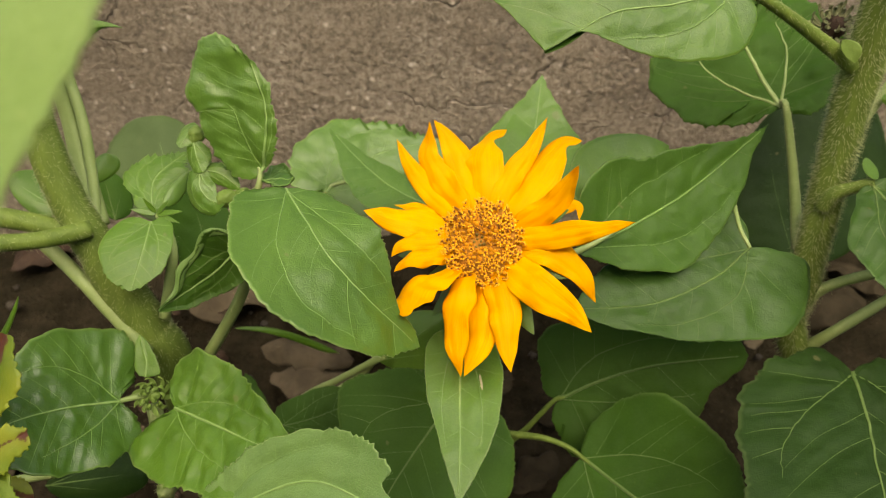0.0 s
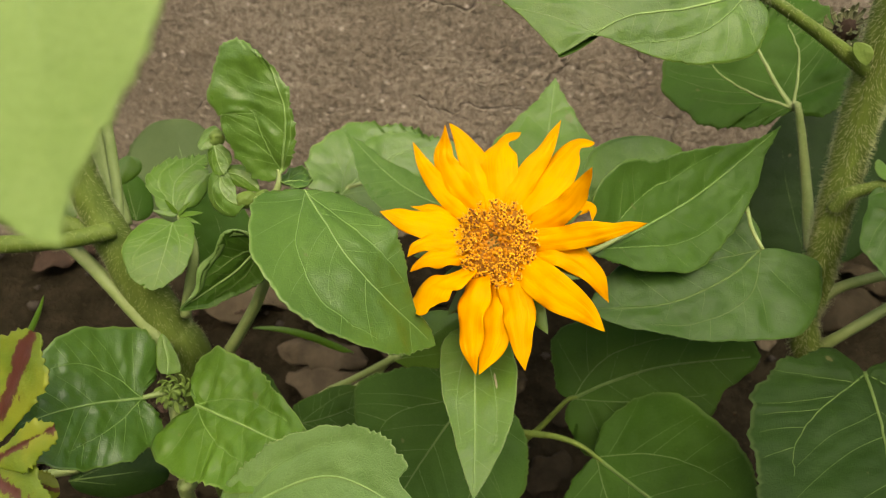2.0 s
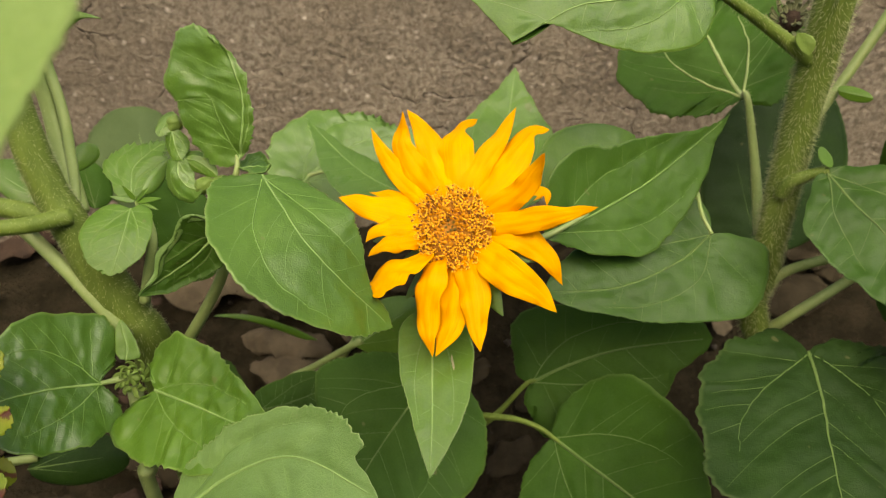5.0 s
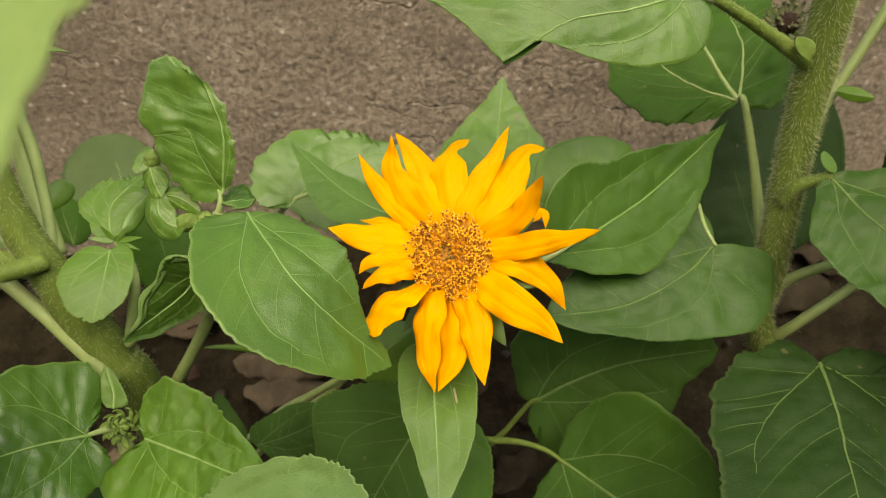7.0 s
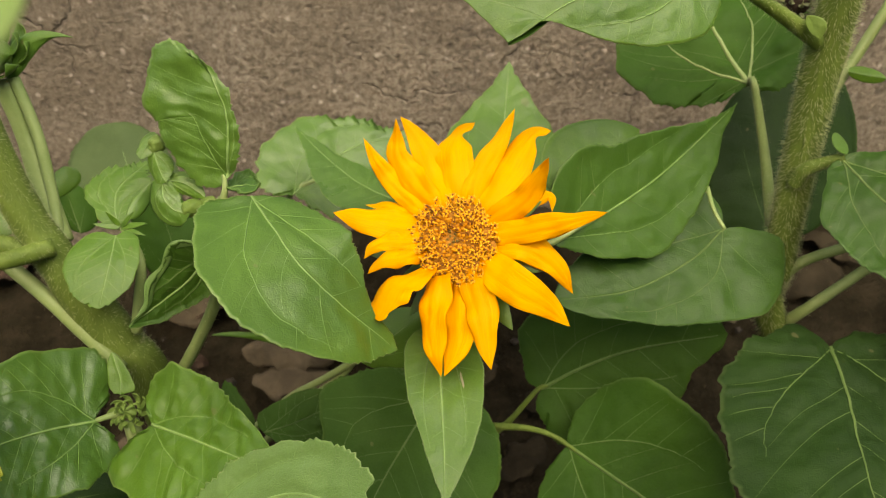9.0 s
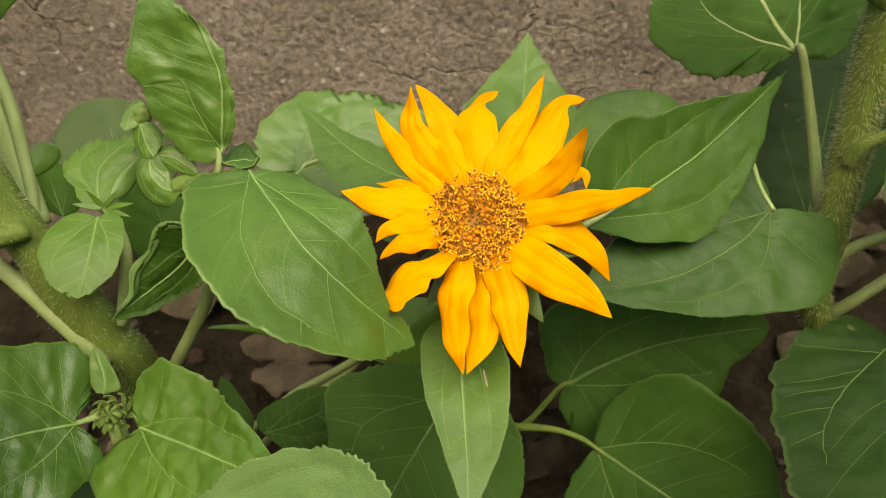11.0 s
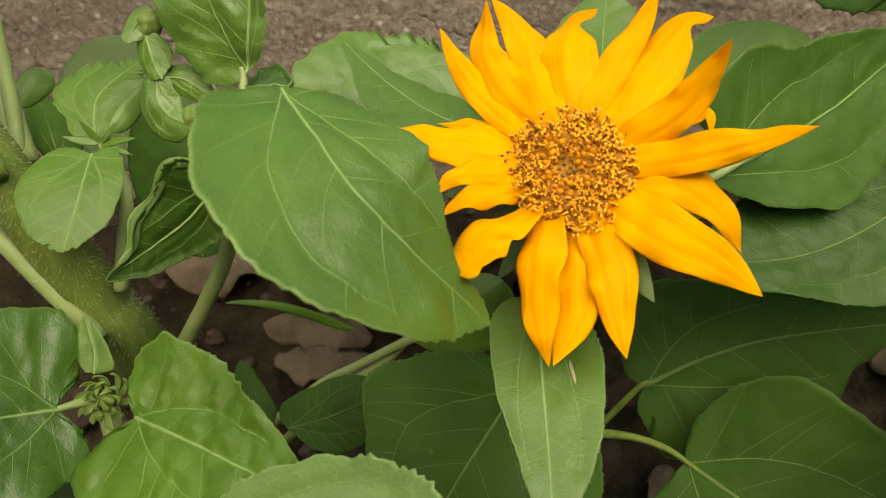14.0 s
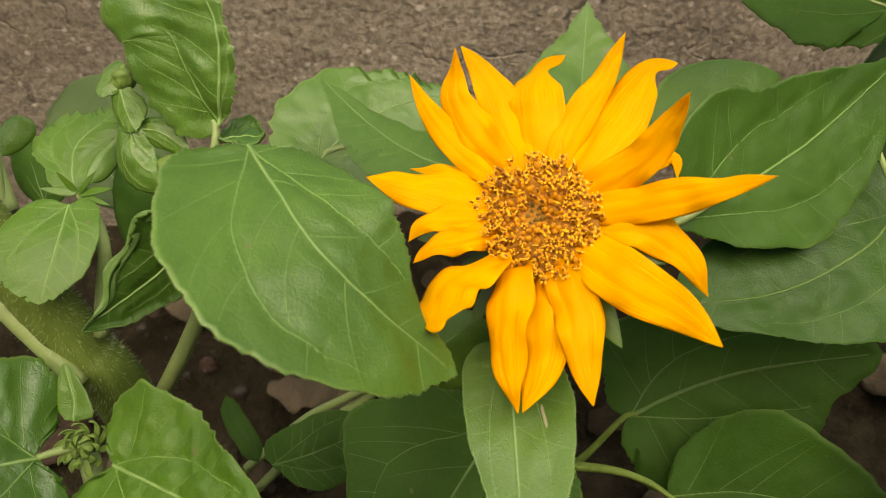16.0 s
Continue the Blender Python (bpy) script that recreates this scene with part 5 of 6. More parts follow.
# ---------------------------------------------------------------- the plant with the bud and the curled shoot
side = plant("sunflower_plant", down((-0.1677, 0.3169, 0.2623)), "bushy sunflower plant with closed buds and side shoots", "sunflower", "sunflower plants")
MAIN = [down((-0.1677, 0.3169, 0.2623)), (-0.1677, 0.3169, 0.2623), (-0.1774, 0.3176, 0.3119), (-0.1927, 0.3252, 0.3540), (-0.2068, 0.3342, 0.3948), (-0.2147, 0.3448, 0.4359), (-0.2182, 0.3538, 0.4799), (-0.2217, 0.3619, 0.5309)]
stem(side, MAIN, [0.0130, 0.0130, 0.0130, 0.0118, 0.0098, 0.0092, 0.009, 0.0085], "thick green bristly stem", hair=6000, hair_len=0.0023, seed=2)
stem(side, [(-0.1999, 0.3432, 0.3690), (-0.2075, 0.3604, 0.3909), (-0.2128, 0.3761, 0.4192), (-0.2173, 0.3867, 0.4489)], [0.0062, 0.0060, 0.0058, 0.0062], "pale fluted bud stalk", "bud_stalk", STALK, hair=300, hair_len=0.0015, seed=7, ridges=0.07)
stem(side, [(-0.1995, 0.3418, 0.3720), (-0.2015, 0.3571, 0.3949), (-0.2048, 0.3726, 0.4229), (-0.2118, 0.3848, 0.4498)], [0.0030, 0.0030, 0.0030, 0.0034], "thin pale stalk", "side_stalk", STALK, hair=150, hair_len=0.0014, seed=14)
bud_cluster(side, (-0.2202, 0.3894, 0.4606), 0.017, "large closed green flower bud", 8, FRESH, seed=5, face=(-0.1, -0.4, 0.9), slim=0.30)
leaf(side, (-0.2167, 0.3843, 0.4476), (-0.1761, 0.3915, 0.4682), (-0.2072, 0.3931, 0.4669), (-0.1977, 0.3902, 0.4616), FRESH, "pointed bract under the large bud", name="bract", mid=(-0.2035, 0.3912, 0.4645), p=0.5, q=0.9, arch=0.001, teeth=0.0, nu=26, nv=5, rough=0.0004, veins=None, seed=51)
stem(side, [(-0.2008, 0.3282, 0.3741), (-0.2237, 0.3240, 0.3849), (-0.2482, 0.3190, 0.3948), (-0.2870, 0.3085, 0.4138)], [0.0062, 0.0055, 0.0055, 0.005], "bristly side stalk", "side_stalk", STEM, hair=300, hair_len=0.0022, seed=8)
stem(side, [(-0.1928, 0.3221, 0.3825), (-0.2123, 0.3063, 0.3867), (-0.2355, 0.2931, 0.3942), (-0.2676, 0.2720, 0.4078)], [0.0050, 0.0046, 0.0046, 0.004], "bristly side stalk", "side_stalk", STEM, hair=300, hair_len=0.0022, seed=9)
stem(side, [(-0.1734, 0.3012, 0.3071), (-0.1917, 0.3119, 0.3289), (-0.2122, 0.3232, 0.3515), (-0.2349, 0.3362, 0.3681)], [0.0040, 0.0044, 0.0042, 0.004], "pale side stalk", "side_stalk", STALK, hair=100, seed=10)
stem(side, [(-0.1558, 0.3236, 0.2708), (-0.1337, 0.3202, 0.3070), (-0.1156, 0.3210, 0.3405), (-0.1039, 0.3232, 0.3758), (-0.0999, 0.3295, 0.4034)], [0.0038, 0.0036, 0.0034, 0.003, 0.0026], "pale shoot stalk", "side_stalk", STALK, hair=100, seed=11)
stem(side, [(-0.1634, 0.3145, 0.3241), (-0.1570, 0.3192, 0.3463), (-0.1524, 0.3249, 0.3666), (-0.1605, 0.3386, 0.3810)], [0.0034, 0.003, 0.0028, 0.0026], "pale shoot stalk", "side_stalk", STALK, hair=100, seed=12)
stem(side, [down((-0.1702, 0.2621, 0.2083)), (-0.1601, 0.2450, 0.2351), (-0.1570, 0.2473, 0.2543), (-0.1641, 0.2729, 0.2953)], [0.005, 0.0042, 0.0042, 0.0045], "pale bud stalk", "bud_stalk", STALK, hair=150, seed=13)

blade(side, LEAF, "large dull green leaf arching towards the flower",
      rib=[(-0.0763, 0.2992, 0.4246), (-0.0560, 0.2663, 0.4148), (-0.0388, 0.2535, 0.3989), (-0.0113, 0.2498, 0.3645)], face=(0.414, -0.207, 0.887),
      left=((0.05, -13.8), (0.18, -23.9), (0.33, -30.7), (0.59, -28.3), (0.72, -18.8), (0.84, -8.4), (0.95, -4.9)),
      right=((-0.02, 12.1), (-0, 24.1), (0.13, 33.9), (0.3, 40.6), (0.37, 42), (0.46, 42.1), (0.53, 36.8), (0.61, 32.2), (0.74, 25), (0.9, 12)), tilt=(-0.031, -0.174), bow=4.08,
      teeth=0.0007, spacing=0.0032, pucker=0.0008, rough=0.0010, rib_r=0.00055, side_r=0.00038, basal=0.60, sink=0.0009, cilia=0.0008, seed=31)
blade(side, FRESH, "upright young leaf with a bitten tip",
      rib=[(-0.0968, 0.3319, 0.4126), (-0.0927, 0.3357, 0.4309), (-0.0918, 0.3420, 0.4488), (-0.0987, 0.3524, 0.4677)], face=(-0.193, -0.909, 0.369),
      left=((-0.12, -6.1), (-0.03, -20.9), (0.18, -33.7), (0.86, -39.4), (1.12, -32.1), (1.28, -20.8), (1.27, -8.6), (1.13, -3.3)),
      right=((0.1, 4.1), (0.35, 5.2), (0.57, 4.7), (0.77, 4.2)), tilt=(-0.006, -0.137), bow=1.01,
      teeth=0.0010, spacing=0.0065, pucker=0.0013, sink=0.0008, rough=0.0022, rib_r=0.0007, side_r=0.0003, basal=0.5, seed=32,
      stalk=[(-0.1013, 0.3293, 0.3999), (-0.0982, 0.3297, 0.4069), (-0.0976, 0.3324, 0.4119), (-0.0983, 0.3334, 0.4148)], stalk_r=[0.0022, 0.0017, 0.0012, 0.0006])
blade(side, PALE, "rolled pale edge of the curled leaf", name="leaf_fold", rib=[(-0.1113, 0.3071, 0.3912), (-0.1238, 0.3070, 0.3907), (-0.1315, 0.3051, 0.3787), (-0.1399, 0.3013, 0.3704), (-0.1433, 0.2974, 0.3602), (-0.1515, 0.2895, 0.3523)], face=(0.354, -0.926, 0.330),
      left=((0.06, -1.5), (0.25, -2.6), (0.45, -2.0), (0.62, -2.8), (0.85, -1.6)), right=((0.06, 1.2), (0.25, 2.2), (0.45, 1.6), (0.62, 2.4), (0.85, 1.3)),
      bow=-70.0, teeth=0.0001, pucker=0.0, sink=0.0, rough=0.0010, rib_r=0.0, nu=50, nv=6, seed=49)
blade(side, SHINY, "small dark crumpled leaf",
      rib=[(-0.0974, 0.3329, 0.4081), (-0.0920, 0.3353, 0.4087), (-0.0864, 0.3349, 0.4089), (-0.0804, 0.3336, 0.4090)], face=(-0.051, -0.131, 0.990),
      left=((0.25, -7.5), (0.4, -10.2), (0.66, -7.5)),
      right=((0.05, 5.9), (0.7, 9.8), (0.98, 7.2)), tilt=(-0.006, 0.006), bow=-4.57,
      teeth=0.0006, pucker=0.0010, rough=0.0042, rib_r=0.0004, side_r=0.0002, laterals=2, nu=50, nv=12, curl=0.002, seed=33)
blade(side, YOUNG, "small rounded light green leaf",
      rib=[(-0.1615, 0.3284, 0.3830), (-0.1616, 0.3138, 0.3783), (-0.1635, 0.3010, 0.3710), (-0.1656, 0.2921, 0.3634)], face=(0.122, -0.489, 0.864),
      left=((-0.07, -5.7), (0.08, -12.4), (0.36, -14.3), (0.64, -12.5), (0.88, -6.6)),
      right=((-0.03, 9.9), (0.1, 18.8), (0.41, 23), (0.66, 20.4), (0.9, 13.9), (0.98, 5.6)), tilt=(-0.055, 0.083), bow=-5.06,
      teeth=0.0005, spacing=0.0042, pucker=0.0006, rough=0.0006, rib_r=0.0004, side_r=0.00022, fine_r=0.00015, seed=34)
blade(side, YOUNG, "young serrated leaf of a side shoot",
      rib=[(-0.1646, 0.3408, 0.3805), (-0.1671, 0.3495, 0.3861), (-0.1663, 0.3611, 0.3921), (-0.1527, 0.3787, 0.3974)], face=(0.121, -0.431, 0.894),
      left=((0.13, -9.1), (0.38, -15.8), (0.47, -16.4), (0.63, -12.2), (0.83, -7.7)),
      right=((0.08, 4.7), (0.34, 11.7), (0.75, 10.9), (0.92, 6.2)), tilt=(0.082, 0.019), bow=-7.56,
      teeth=0.0014, spacing=0.0036, pucker=0.0008, rib_r=0.0004, side_r=0.00022, fine_r=0.00016, seed=35)
leaf(side, (-0.1580, 0.3410, 0.3840), (-0.1461, 0.3621, 0.3948), (-0.1555, 0.3494, 0.3915), (-0.1486, 0.3499, 0.3857), FRESH, "", p=0.4, q=0.7, arch=0.002, teeth=0.03, nteeth=6, nu=24, nv=6, veins=None, seed=36)
for i, (t, w) in enumerate((((-0.1456, 0.3345, 0.3855), 0.0018), ((-0.1746, 0.3353, 0.3864), 0.0018), ((-0.1677, 0.3392, 0.3914), 0.0016), ((-0.1525, 0.3388, 0.3909), 0.0016), ((-0.1469, 0.3304, 0.3802), 0.0014))):
    b = Vector((-0.1616, 0.3362, 0.3827))
    s = (Vector(t) - b).cross(DN).normalized() * w
    m = b.lerp(Vector(t), 0.35)
    part("bract", leaf_mesh("bract", b, t, m - s, m + s, YOUNG, None, 0.4, 0.9, teeth=0.0, nu=10, nv=3), side)
blade(side, MID, "dark leaf curled along its edge",
      rib=[(-0.1080, 0.3086, 0.3793), (-0.1234, 0.3069, 0.3655), (-0.1385, 0.3007, 0.3567), (-0.1528, 0.2904, 0.3521)], face=(0.354, -0.926, 0.130),
      left=((0.22, -12.7), (0.42, -12.1), (0.65, -9.8), (0.85, -5.2)),
      right=((-0.07, 12.8), (0.04, 19.7), (0.17, 19.1), (0.43, 14.5), (0.62, 11.8), (0.78, 3.9)), tilt=(0.167, -0.016), bow=-6.07,
      teeth=0.0005, spacing=0.0042, pucker=0.0008, rough=0.0018, curl=0.002, basal=0.5, seed=37)
blade(side, SHINY, "broad heart-shaped glossy leaf",
      rib=[(-0.1749, 0.2627, 0.3098), (-0.1894, 0.2498, 0.3214), (-0.2030, 0.2353, 0.3316), (-0.2154, 0.2185, 0.3398)], face=(0.720, -0.215, 0.660),
      left=((-0.03, -4), (-0.1, -12.8), (-0.09, -21.2), (0.04, -28.6), (0.25, -33.7), (0.56, -33.5), (0.87, -27.1), (0.98, -17.9), (1.02, -8.2)),
      right=((-0, 4.1), (-0.12, 12.1), (-0.17, 24.9), (-0.07, 37.5), (0.14, 41.5), (0.33, 41.5), (0.53, 38.8), (0.69, 31.8), (0.85, 18.1)), tilt=(0.030, -0.035), bow=1.85,
      teeth=0.0009, spacing=0.0055, pucker=0.0014, rough=0.0018, wave=0.0015, basal=0.55, seed=38,
      stalk=[(-0.1618, 0.2719, 0.3037), (-0.1677, 0.2689, 0.3063), (-0.1755, 0.2626, 0.3100)], stalk_r=[0.002, 0.002, 0.0012])
blade(side, YOUNG, "broad puckered bright green leaf",
      rib=[(-0.1464, 0.2605, 0.3068), (-0.1211, 0.2456, 0.3120), (-0.0976, 0.2302, 0.3181), (-0.0708, 0.2118, 0.3273)], face=(-0.431, -0.322, 0.843),
      left=((-0.08, -8.2), (-0.14, -17.9), (-0.08, -26.7), (0.04, -33.4), (0.2, -32.3), (0.38, -29), (0.55, -23), (0.73, -16.6), (0.89, -9.7)),
      right=((-0.04, 6), (-0.12, 15), (-0.14, 26.3), (-0.05, 32.6), (0.15, 36.7), (0.38, 34), (0.6, 31.1), (0.84, 23.2), (0.97, 10.6)), tilt=(0.030, 0.006), bow=3.52,
      teeth=0.0008, spacing=0.0042, pucker=0.0024, rough=0.0022, wave=0.001, basal=0.5, seed=39)
blade(side, YOUNG, "small upright leaf beside the bud",
      rib=[(-0.1663, 0.2778, 0.3121), (-0.1665, 0.2842, 0.3180), (-0.1689, 0.2898, 0.3235), (-0.1708, 0.2948, 0.3283)], face=(0.056, -0.683, 0.728),
      left=((0.16, -6.2), (0.67, -5.3)),
      right=((0.08, 7.9), (0.33, 6.5), (0.72, 3.6)), tilt=(-0.004, 0.002), bow=-0.23,
      teeth=0.0004, pucker=0.0002, rough=0.0008, rib_r=0.0004, basal=0.0, laterals=0, nu=40, nv=8, seed=40)
blade(side, PALE, "large pale downy leaf with a notched edge",
      rib=[(-0.1227, 0.1927, 0.2885), (-0.0887, 0.1985, 0.3167), (-0.0546, 0.1925, 0.3377), (-0.0146, 0.1640, 0.3472)], face=(-0.524, -0.520, 0.675),
      left=((0.06, -11.6), (0.23, -20.4), (0.38, -22.1), (0.51, -23.3), (0.62, -22.1), (0.73, -25.3), (0.81, -20.5), (0.86, -16.7), (0.86, -10.5), (0.94, -5.7)),
      right=((0.09, 18.9), (0.36, 34.3), (0.8, 31.7), (0.96, 16.2)), tilt=(-0.103, 0.168), bow=3.80,
      teeth=0.0012, spacing=0.0034, pucker=0.0008, sink=0.0016, rough=0.0009, rib_r=0.0011, side_r=0.00045, cilia=0.0009, seed=41)
leaf(side, (-0.1971, 0.4441, 0.2951), (-0.2303, 0.5221, 0.3462), (-0.2637, 0.4874, 0.3180), (-0.1823, 0.4915, 0.3232), DUSTY, "soft green leaf near the wall", p=0.42, q=0.5, arch=0.008, teeth=0.03, seed=42)
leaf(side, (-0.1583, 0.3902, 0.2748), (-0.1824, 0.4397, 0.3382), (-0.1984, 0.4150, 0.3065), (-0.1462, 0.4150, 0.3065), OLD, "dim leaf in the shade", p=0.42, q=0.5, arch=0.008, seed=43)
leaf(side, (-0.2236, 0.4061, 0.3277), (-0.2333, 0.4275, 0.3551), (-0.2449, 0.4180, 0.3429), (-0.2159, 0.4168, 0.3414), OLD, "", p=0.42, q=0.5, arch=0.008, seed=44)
leaf(side, (-0.2169, 0.3794, 0.3747), (-0.2058, 0.3908, 0.3892), (-0.2176, 0.3869, 0.3843), (-0.2009, 0.3848, 0.3816), LEAF, "small glossy leaf beside the bud stalk", p=0.5, q=0.5, arch=0.003, nu=16, nv=5, veins=None, seed=45)
leaf(side, (-0.2431, 0.3780, 0.3567), (-0.2733, 0.3900, 0.3721), (-0.2547, 0.3965, 0.3722), (-0.2580, 0.3735, 0.3590), LEAF, "small leaf behind the bristly stem", p=0.45, q=0.5, arch=0.004, seed=50)
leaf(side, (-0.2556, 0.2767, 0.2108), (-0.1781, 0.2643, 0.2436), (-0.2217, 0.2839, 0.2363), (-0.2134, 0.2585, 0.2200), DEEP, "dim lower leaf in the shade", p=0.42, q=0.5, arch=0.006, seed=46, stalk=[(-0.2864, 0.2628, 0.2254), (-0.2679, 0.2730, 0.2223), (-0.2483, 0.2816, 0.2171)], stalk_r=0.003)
leaf(side, (-0.0587, 0.1103, 0.6215), (-0.0467, 0.0597, 0.5730), (-0.0688, 0.0844, 0.5981), (-0.0249, 0.0907, 0.6111), LIME, "large pale leaf hanging close by", mid=(-0.0529, 0.0832, 0.5966), p=0.45, q=0.55, right_shape=(0.45, 1.7, 1.0), arch=0.0005, teeth=0.16, nteeth=7, seed=47, rough=0.0003, nu=40, veins=(0.0002, 0.0001))
bud_cluster(side, (-0.1602, 0.2693, 0.3068), 0.0092, "small spiral green bud", 10, BUD, seed=7, face=(0, -0.6, 0.8), slim=0.17, swirl=0.55)


def curled_leaf(parent, centre, radius, axis, seed, long=1.2):
    """A rolled, unopened young leaf: a soft lump with shallow folds winding round it."""
    c, n = Vector(centre), Vector(axis).normalized()
    x = n.orthogonal().normalized()
    y = n.cross(x)
    verts, faces = [], []
    rings, segs = 26, 36
    for i in range(rings + 1):
        th = math.pi * i / rings
        for s in range(segs):
            a = 2 * math.pi * s / segs
            d = (x * math.cos(a) + y * math.sin(a)) * math.sin(th) + n * long * math.cos(th)
            k = 1 + 0.14 * noise.noise(d * 1.7 + Vector((seed, 0, 0))) + 0.02 * noise.noise(d * 5.0 + Vector((0, seed, 0)))
            fold = (1.5 * a / math.pi + th * 0.7 + seed * 0.37) % 1.0
            k += (0.09 * fold - 0.05 - 0.08 * math.exp(-(min(fold, 1 - fold) / 0.07) ** 2)) * math.sin(th)
            verts.append(c + d * radius * k)
    for i in range(rings):
        for s in range(segs):
            p0, p1 = i * segs + s, i * segs + (s + 1) % segs
            faces.append((p0, p0 + segs, p1 + segs, p1))
    return part("rolled_leaf", mesh_of("rolled_leaf", verts, faces, BUD), parent, "soft rolled young leaf not yet open")


for i, (c, r, axis, long) in enumerate((
        ((-0.1344, 0.3517, 0.4237), 0.0046, (0.6, 0, 1), 1.2), ((-0.1190, 0.3320, 0.3956), 0.0048, (0.8, 0, 0.4), 1.4), ((-0.1097, 0.3333, 0.3969), 0.0040, (1, 0, 0.3), 1.4))):
    curled_leaf(side, c, r, axis, i + 1, long)
blade(side, FRESH, "soft rolled young leaf not yet open", name="rolled_leaf", rib=[(-0.1325, 0.3525, 0.4294), (-0.1373, 0.3498, 0.4261), (-0.1410, 0.3468, 0.4222), (-0.1422, 0.3450, 0.4198)], face=(-0.15, -0.72, 0.68),
      left=((0.02, -3.575), (0.35, -6.5), (0.75, -4.55)), right=((0.02, 3.025), (0.4, 5.5), (0.8, 3.85)), bow=-62.0, teeth=0.0003, pucker=0.0006, rough=0.0016,
      rib_r=0.0004, side_r=0.0002, fine_r=0.0001, laterals=3, nu=50, nv=12, seed=61)
blade(side, YOUNG, "soft rolled young leaf not yet open", name="rolled_leaf", rib=[(-0.1351, 0.3474, 0.4219), (-0.1339, 0.3436, 0.4171), (-0.1321, 0.3399, 0.4123), (-0.1296, 0.3372, 0.4089)], face=(-0.15, -0.72, 0.68),
      left=((0.02, -3.85), (0.35, -7), (0.75, -4.9)), right=((0.02, 3.3), (0.4, 6), (0.8, 4.2)), bow=-62.0, teeth=0.0003, pucker=0.0006, rough=0.0016,
      rib_r=0.0004, side_r=0.0002, fine_r=0.0001, laterals=3, nu=50, nv=12, seed=62)
blade(side, FRESH, "soft rolled young leaf not yet open", name="rolled_leaf", rib=[(-0.1324, 0.3388, 0.4093), (-0.1324, 0.3335, 0.4026), (-0.1275, 0.3294, 0.3973), (-0.1183, 0.3275, 0.3949)], face=(-0.15, -0.72, 0.68),
      left=((0.02, -4.125), (0.35, -7.5), (0.75, -5.25)), right=((0.02, 5.775), (0.4, 10.5), (0.8, 7.35)), bow=-62.0, teeth=0.0003, pucker=0.0006, rough=0.0016,
      rib_r=0.0004, side_r=0.0002, fine_r=0.0001, laterals=3, nu=50, nv=12, seed=63)
blade(side, YOUNG, "soft rolled young leaf not yet open", name="rolled_leaf", rib=[(-0.1328, 0.3403, 0.4091), (-0.1227, 0.3392, 0.4077), (-0.1150, 0.3362, 0.4038), (-0.1104, 0.3337, 0.4006)], face=(-0.15, -0.72, 0.68),
      left=((0.02, -3.3), (0.35, -6), (0.75, -4.2)), right=((0.02, 3.3), (0.4, 6), (0.8, 4.2)), bow=-62.0, teeth=0.0003, pucker=0.0006, rough=0.0016,
      rib_r=0.0004, side_r=0.0002, fine_r=0.0001, laterals=3, nu=50, nv=12, seed=64)

# ---------------------------------------------------------------- coleus and grass
coleus = plant("coleus_plant", down((-0.2431, 0.2188, 0.3153)), "coleus with lime and plum-coloured leaves", "coleus")
stem(coleus, [down((-0.2431, 0.2188, 0.3153)), (-0.2363, 0.2127, 0.3238), (-0.2236, 0.2227, 0.3609)], [0.004, 0.0035, 0.003], "", "stem", STALK)
for i, (b, t, l, r) in enumerate((((-0.2223, 0.2068, 0.3405), (-0.1953, 0.2328, 0.3900), (-0.2190, 0.2257, 0.3728), (-0.1913, 0.2120, 0.3716)), ((-0.2177, 0.1990, 0.3387), (-0.1831, 0.2040, 0.3581), (-0.1993, 0.2060, 0.3558), (-0.1938, 0.1922, 0.3462)),
                                  ((-0.2210, 0.1988, 0.3303), (-0.1835, 0.1750, 0.3323), (-0.1968, 0.1952, 0.3420), (-0.2086, 0.1777, 0.3277)), ((-0.2282, 0.2061, 0.3152), (-0.2013, 0.2085, 0.3022), (-0.2150, 0.2127, 0.3157), (-0.2123, 0.2022, 0.3023)))):
    leaf(coleus, b, t, l, r, COLEUS, p=0.45, q=0.6, arch=0.002, teeth=0.22, nteeth=8, veins=None, seed=60 + i, nu=46)


def blade_of_grass(base, mid, tip, width, label):
    b, t = Vector(base), Vector(tip)
    s = (t - b).cross(Vector(UP)).normalized() * width
    m = Vector(mid)
    at = b.lerp(t, 0.3) * 0.4 + m * 0.6
    me = leaf_mesh("grass_blade", b, t, at - s, at + s, YOUNG, m, 0.3, 0.7, teeth=0.0, nu=20, nv=3, rough=0.0002, arch=0.0005)
    ob = new("grass_blade", me)
    return tagged(ob, label, "grass", "grass blades")


blade_of_grass((-0.2733, 0.3051, 0.2958), (-0.2578, 0.3084, 0.3163), (-0.2440, 0.3142, 0.3399), 0.0022, "thin green grass blade rising from the soil")
blade_of_grass((-0.0853, 0.4203, 0.1834), (-0.1183, 0.4154, 0.2096), (-0.1596, 0.4037, 0.2272), 0.0030, "thin green grass blade bent over the litter")

# ---------------------------------------------------------------- litter on the soil


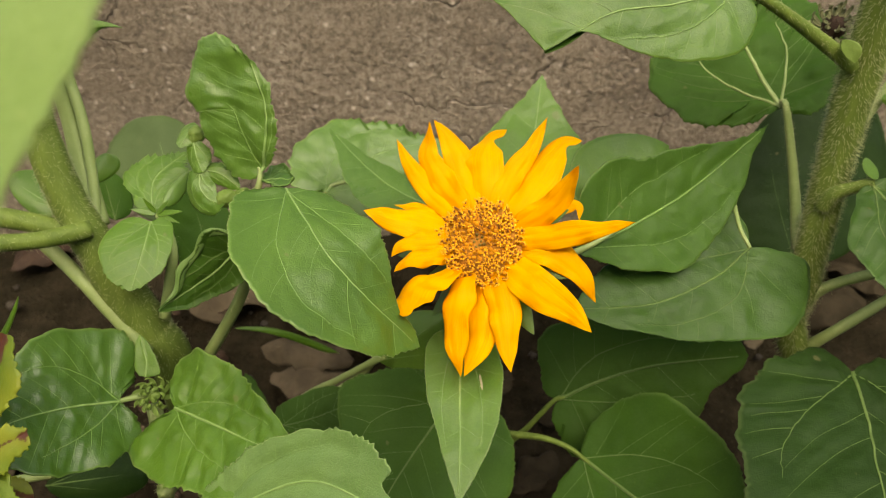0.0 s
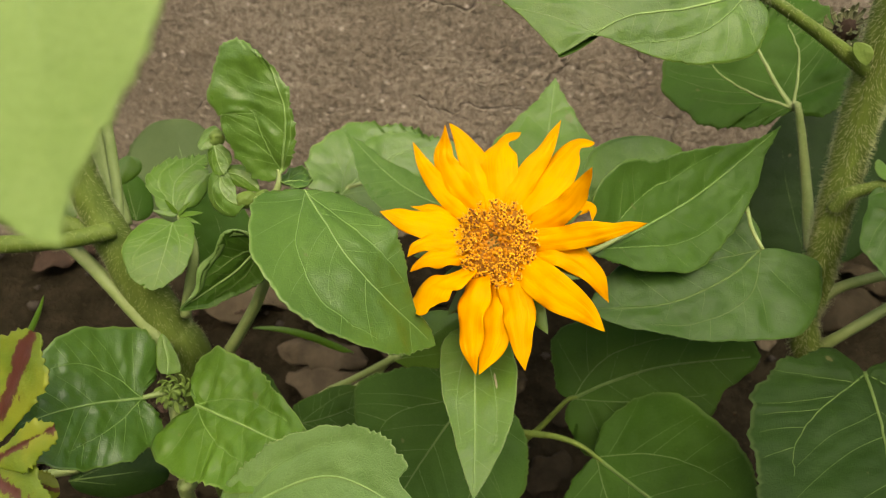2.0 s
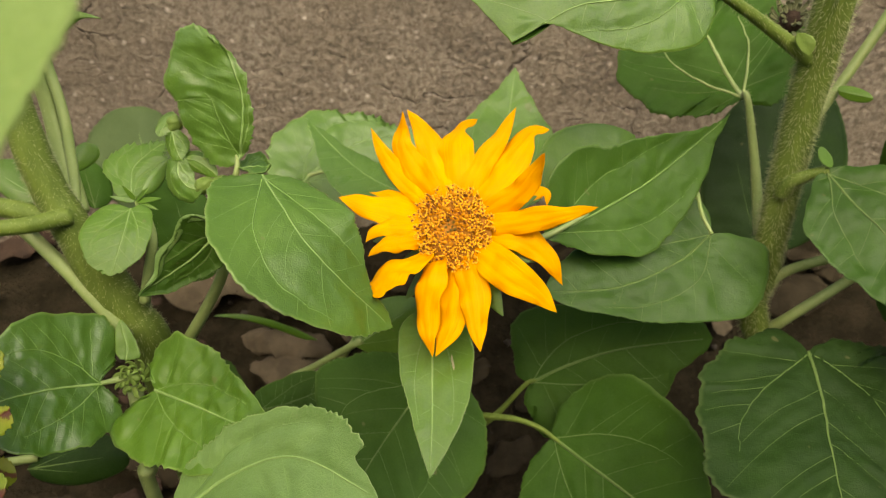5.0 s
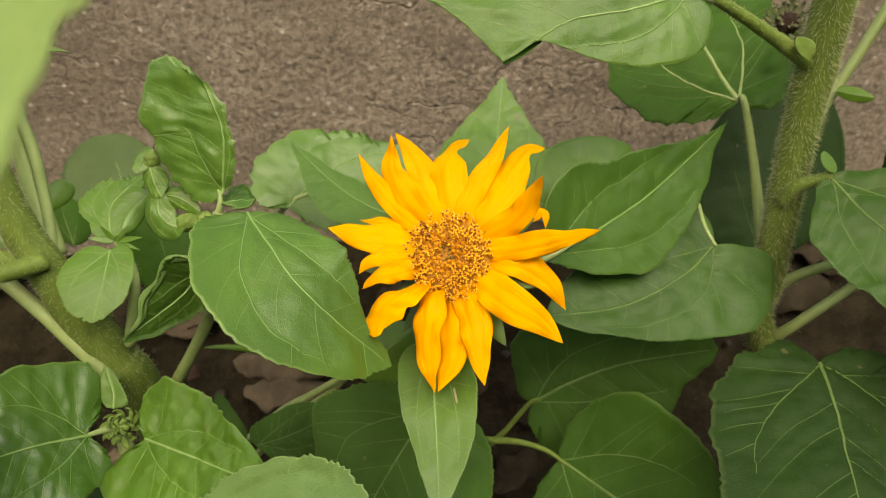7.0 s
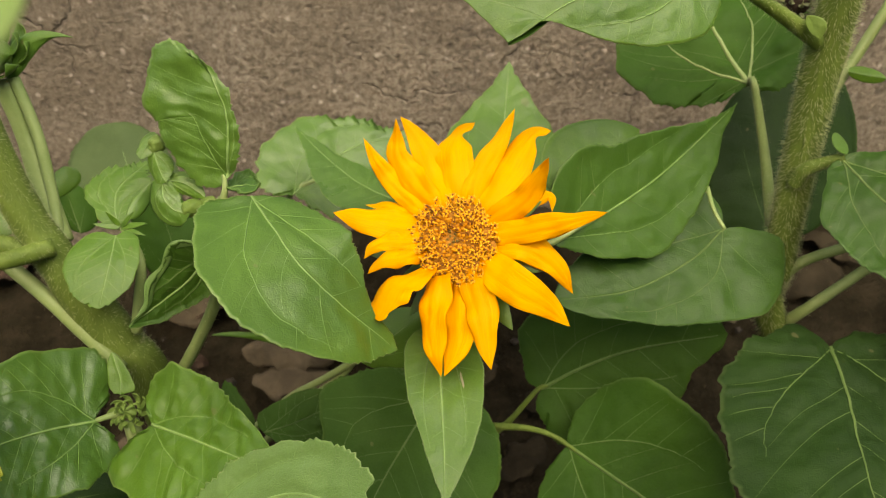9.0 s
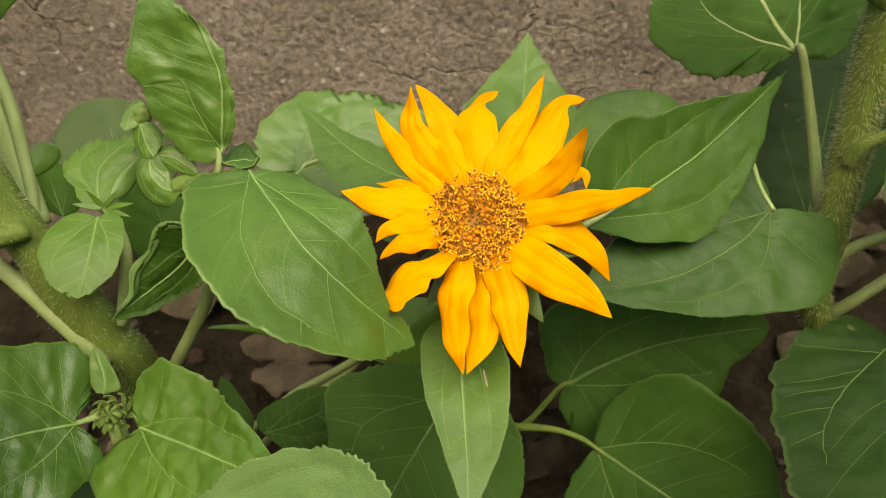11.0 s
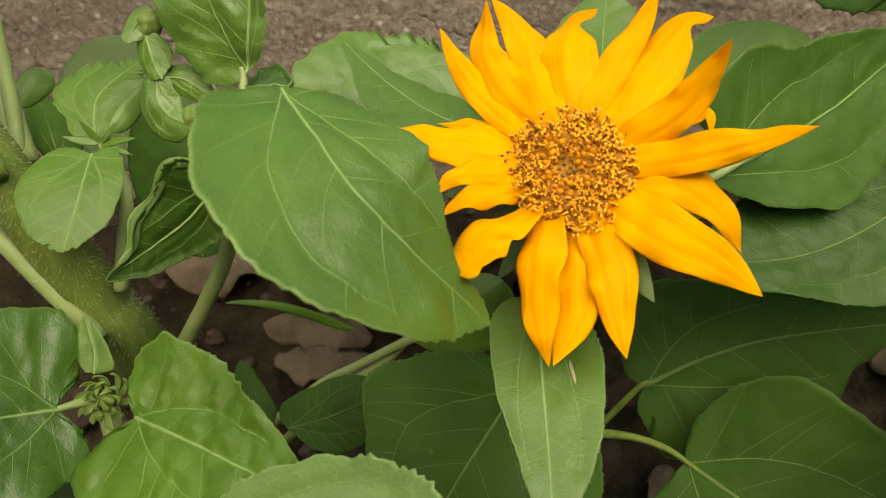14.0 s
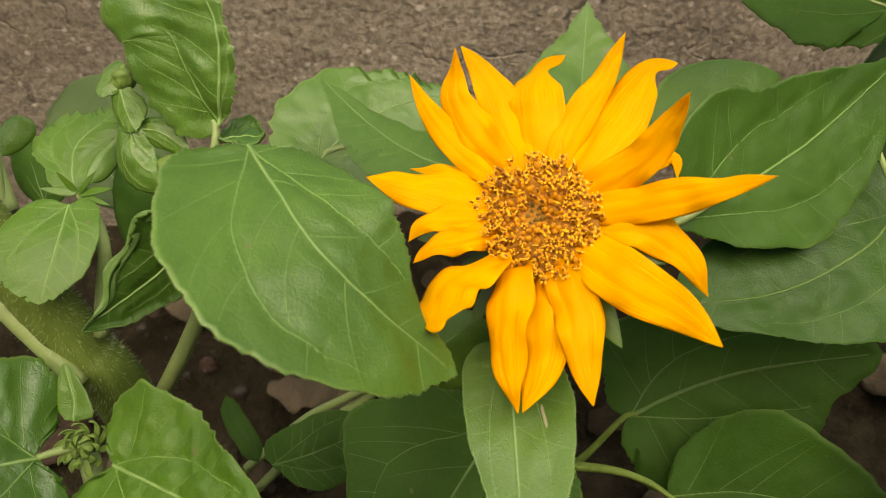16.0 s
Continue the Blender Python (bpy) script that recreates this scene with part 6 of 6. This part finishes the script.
def litter(name, x, y, size, turn, material, label, seed, lift=0.012, wide=0.55, torn=0.03):
    a = radians(turn)
    d, s = Vector((math.cos(a), math.sin(a), 0)), Vector((-math.sin(a), math.cos(a), 0))
    c = Vector((x, y, lift + bed(x, y)))
    me = leaf_mesh(name, c - d * size, c + d * size, c + s * size * wide + Vector((0, 0, 0.01)), c - s * size * wide * 1.1, material, c + Vector((0, 0, size * 0.25)), 0.45, 0.6,
                   arch=size * 0.15, wave=size * 0.12, rough=0.004, teeth=torn, nteeth=11, nu=30, nv=7, seed=seed)
    return tagged(new(name, me), label, "dry leaf", "fallen leaves")


rnd = random.Random(11)
for i in range(60):
    x, y = (rnd.uniform(-0.5, 0.5), rnd.uniform(0.36, 0.68)) if i < 40 else (rnd.uniform(-0.3, 0.05), rnd.uniform(0.42, 0.64))
    litter("fallen_leaf", x, y, rnd.uniform(0.012, 0.05) if i < 40 else rnd.uniform(0.006, 0.018), rnd.uniform(0, 360), (RUST if x < -0.2 and i % 2 else (ASH if i % 5 == 0 else DRY)), "dry brown fallen leaf curled on the soil", i, rnd.uniform(0.008, 0.02))
litter("fallen_leaf", -0.115, 0.565, 0.055, 8, ASH, "long grey-brown dead leaf lying by the wall", 90, 0.03, 0.30, 0.2)
litter("fallen_leaf", -0.200, 0.605, 0.085, 20, ASH, "broad smooth grey-brown dead leaf at the wall foot", 92, 0.02, 0.42, 0.16)
litter("fallen_leaf", -0.140, 0.525, 0.050, -12, ASH, "curled pale brown dead leaf on the soil", 93, 0.02, 0.34, 0.2)
litter("fallen_leaf", 0.06, 0.58, 0.06, 70, ASH, "broad brown dead leaf lying by the wall", 91, 0.05)
rnd = random.Random(12)
verts, faces = [], []
for i in range(160):
    c = Vector((rnd.uniform(-0.6, 0.6), rnd.uniform(0.2, 0.69), rnd.uniform(0.0, 0.012)))
    c.z += bed(c.x, c.y)
    r = rnd.uniform(0.002, 0.008)
    k = len(verts)
    for z, rr in ((-0.6, 0.6), (0.1, 1.0), (0.6, 0.6)):
        for s in range(6):
            a = s * math.pi / 3 + rnd.uniform(-0.3, 0.3)
            verts.append(c + Vector((math.cos(a) * rr, math.sin(a) * rr, z)) * r * rnd.uniform(0.8, 1.2))
    for i2 in range(2):
        for s in range(6):
            a, b = k + i2 * 6 + s, k + i2 * 6 + (s + 1) % 6
            faces.append((a, b, b + 6, a + 6))
    faces.append(tuple(k + 12 + s for s in range(6)))
tagged(new("pebbles", mesh_of("pebbles", verts, faces, STONE)), "small grey pebbles and clods on the soil", "pebbles", kind="stuff")
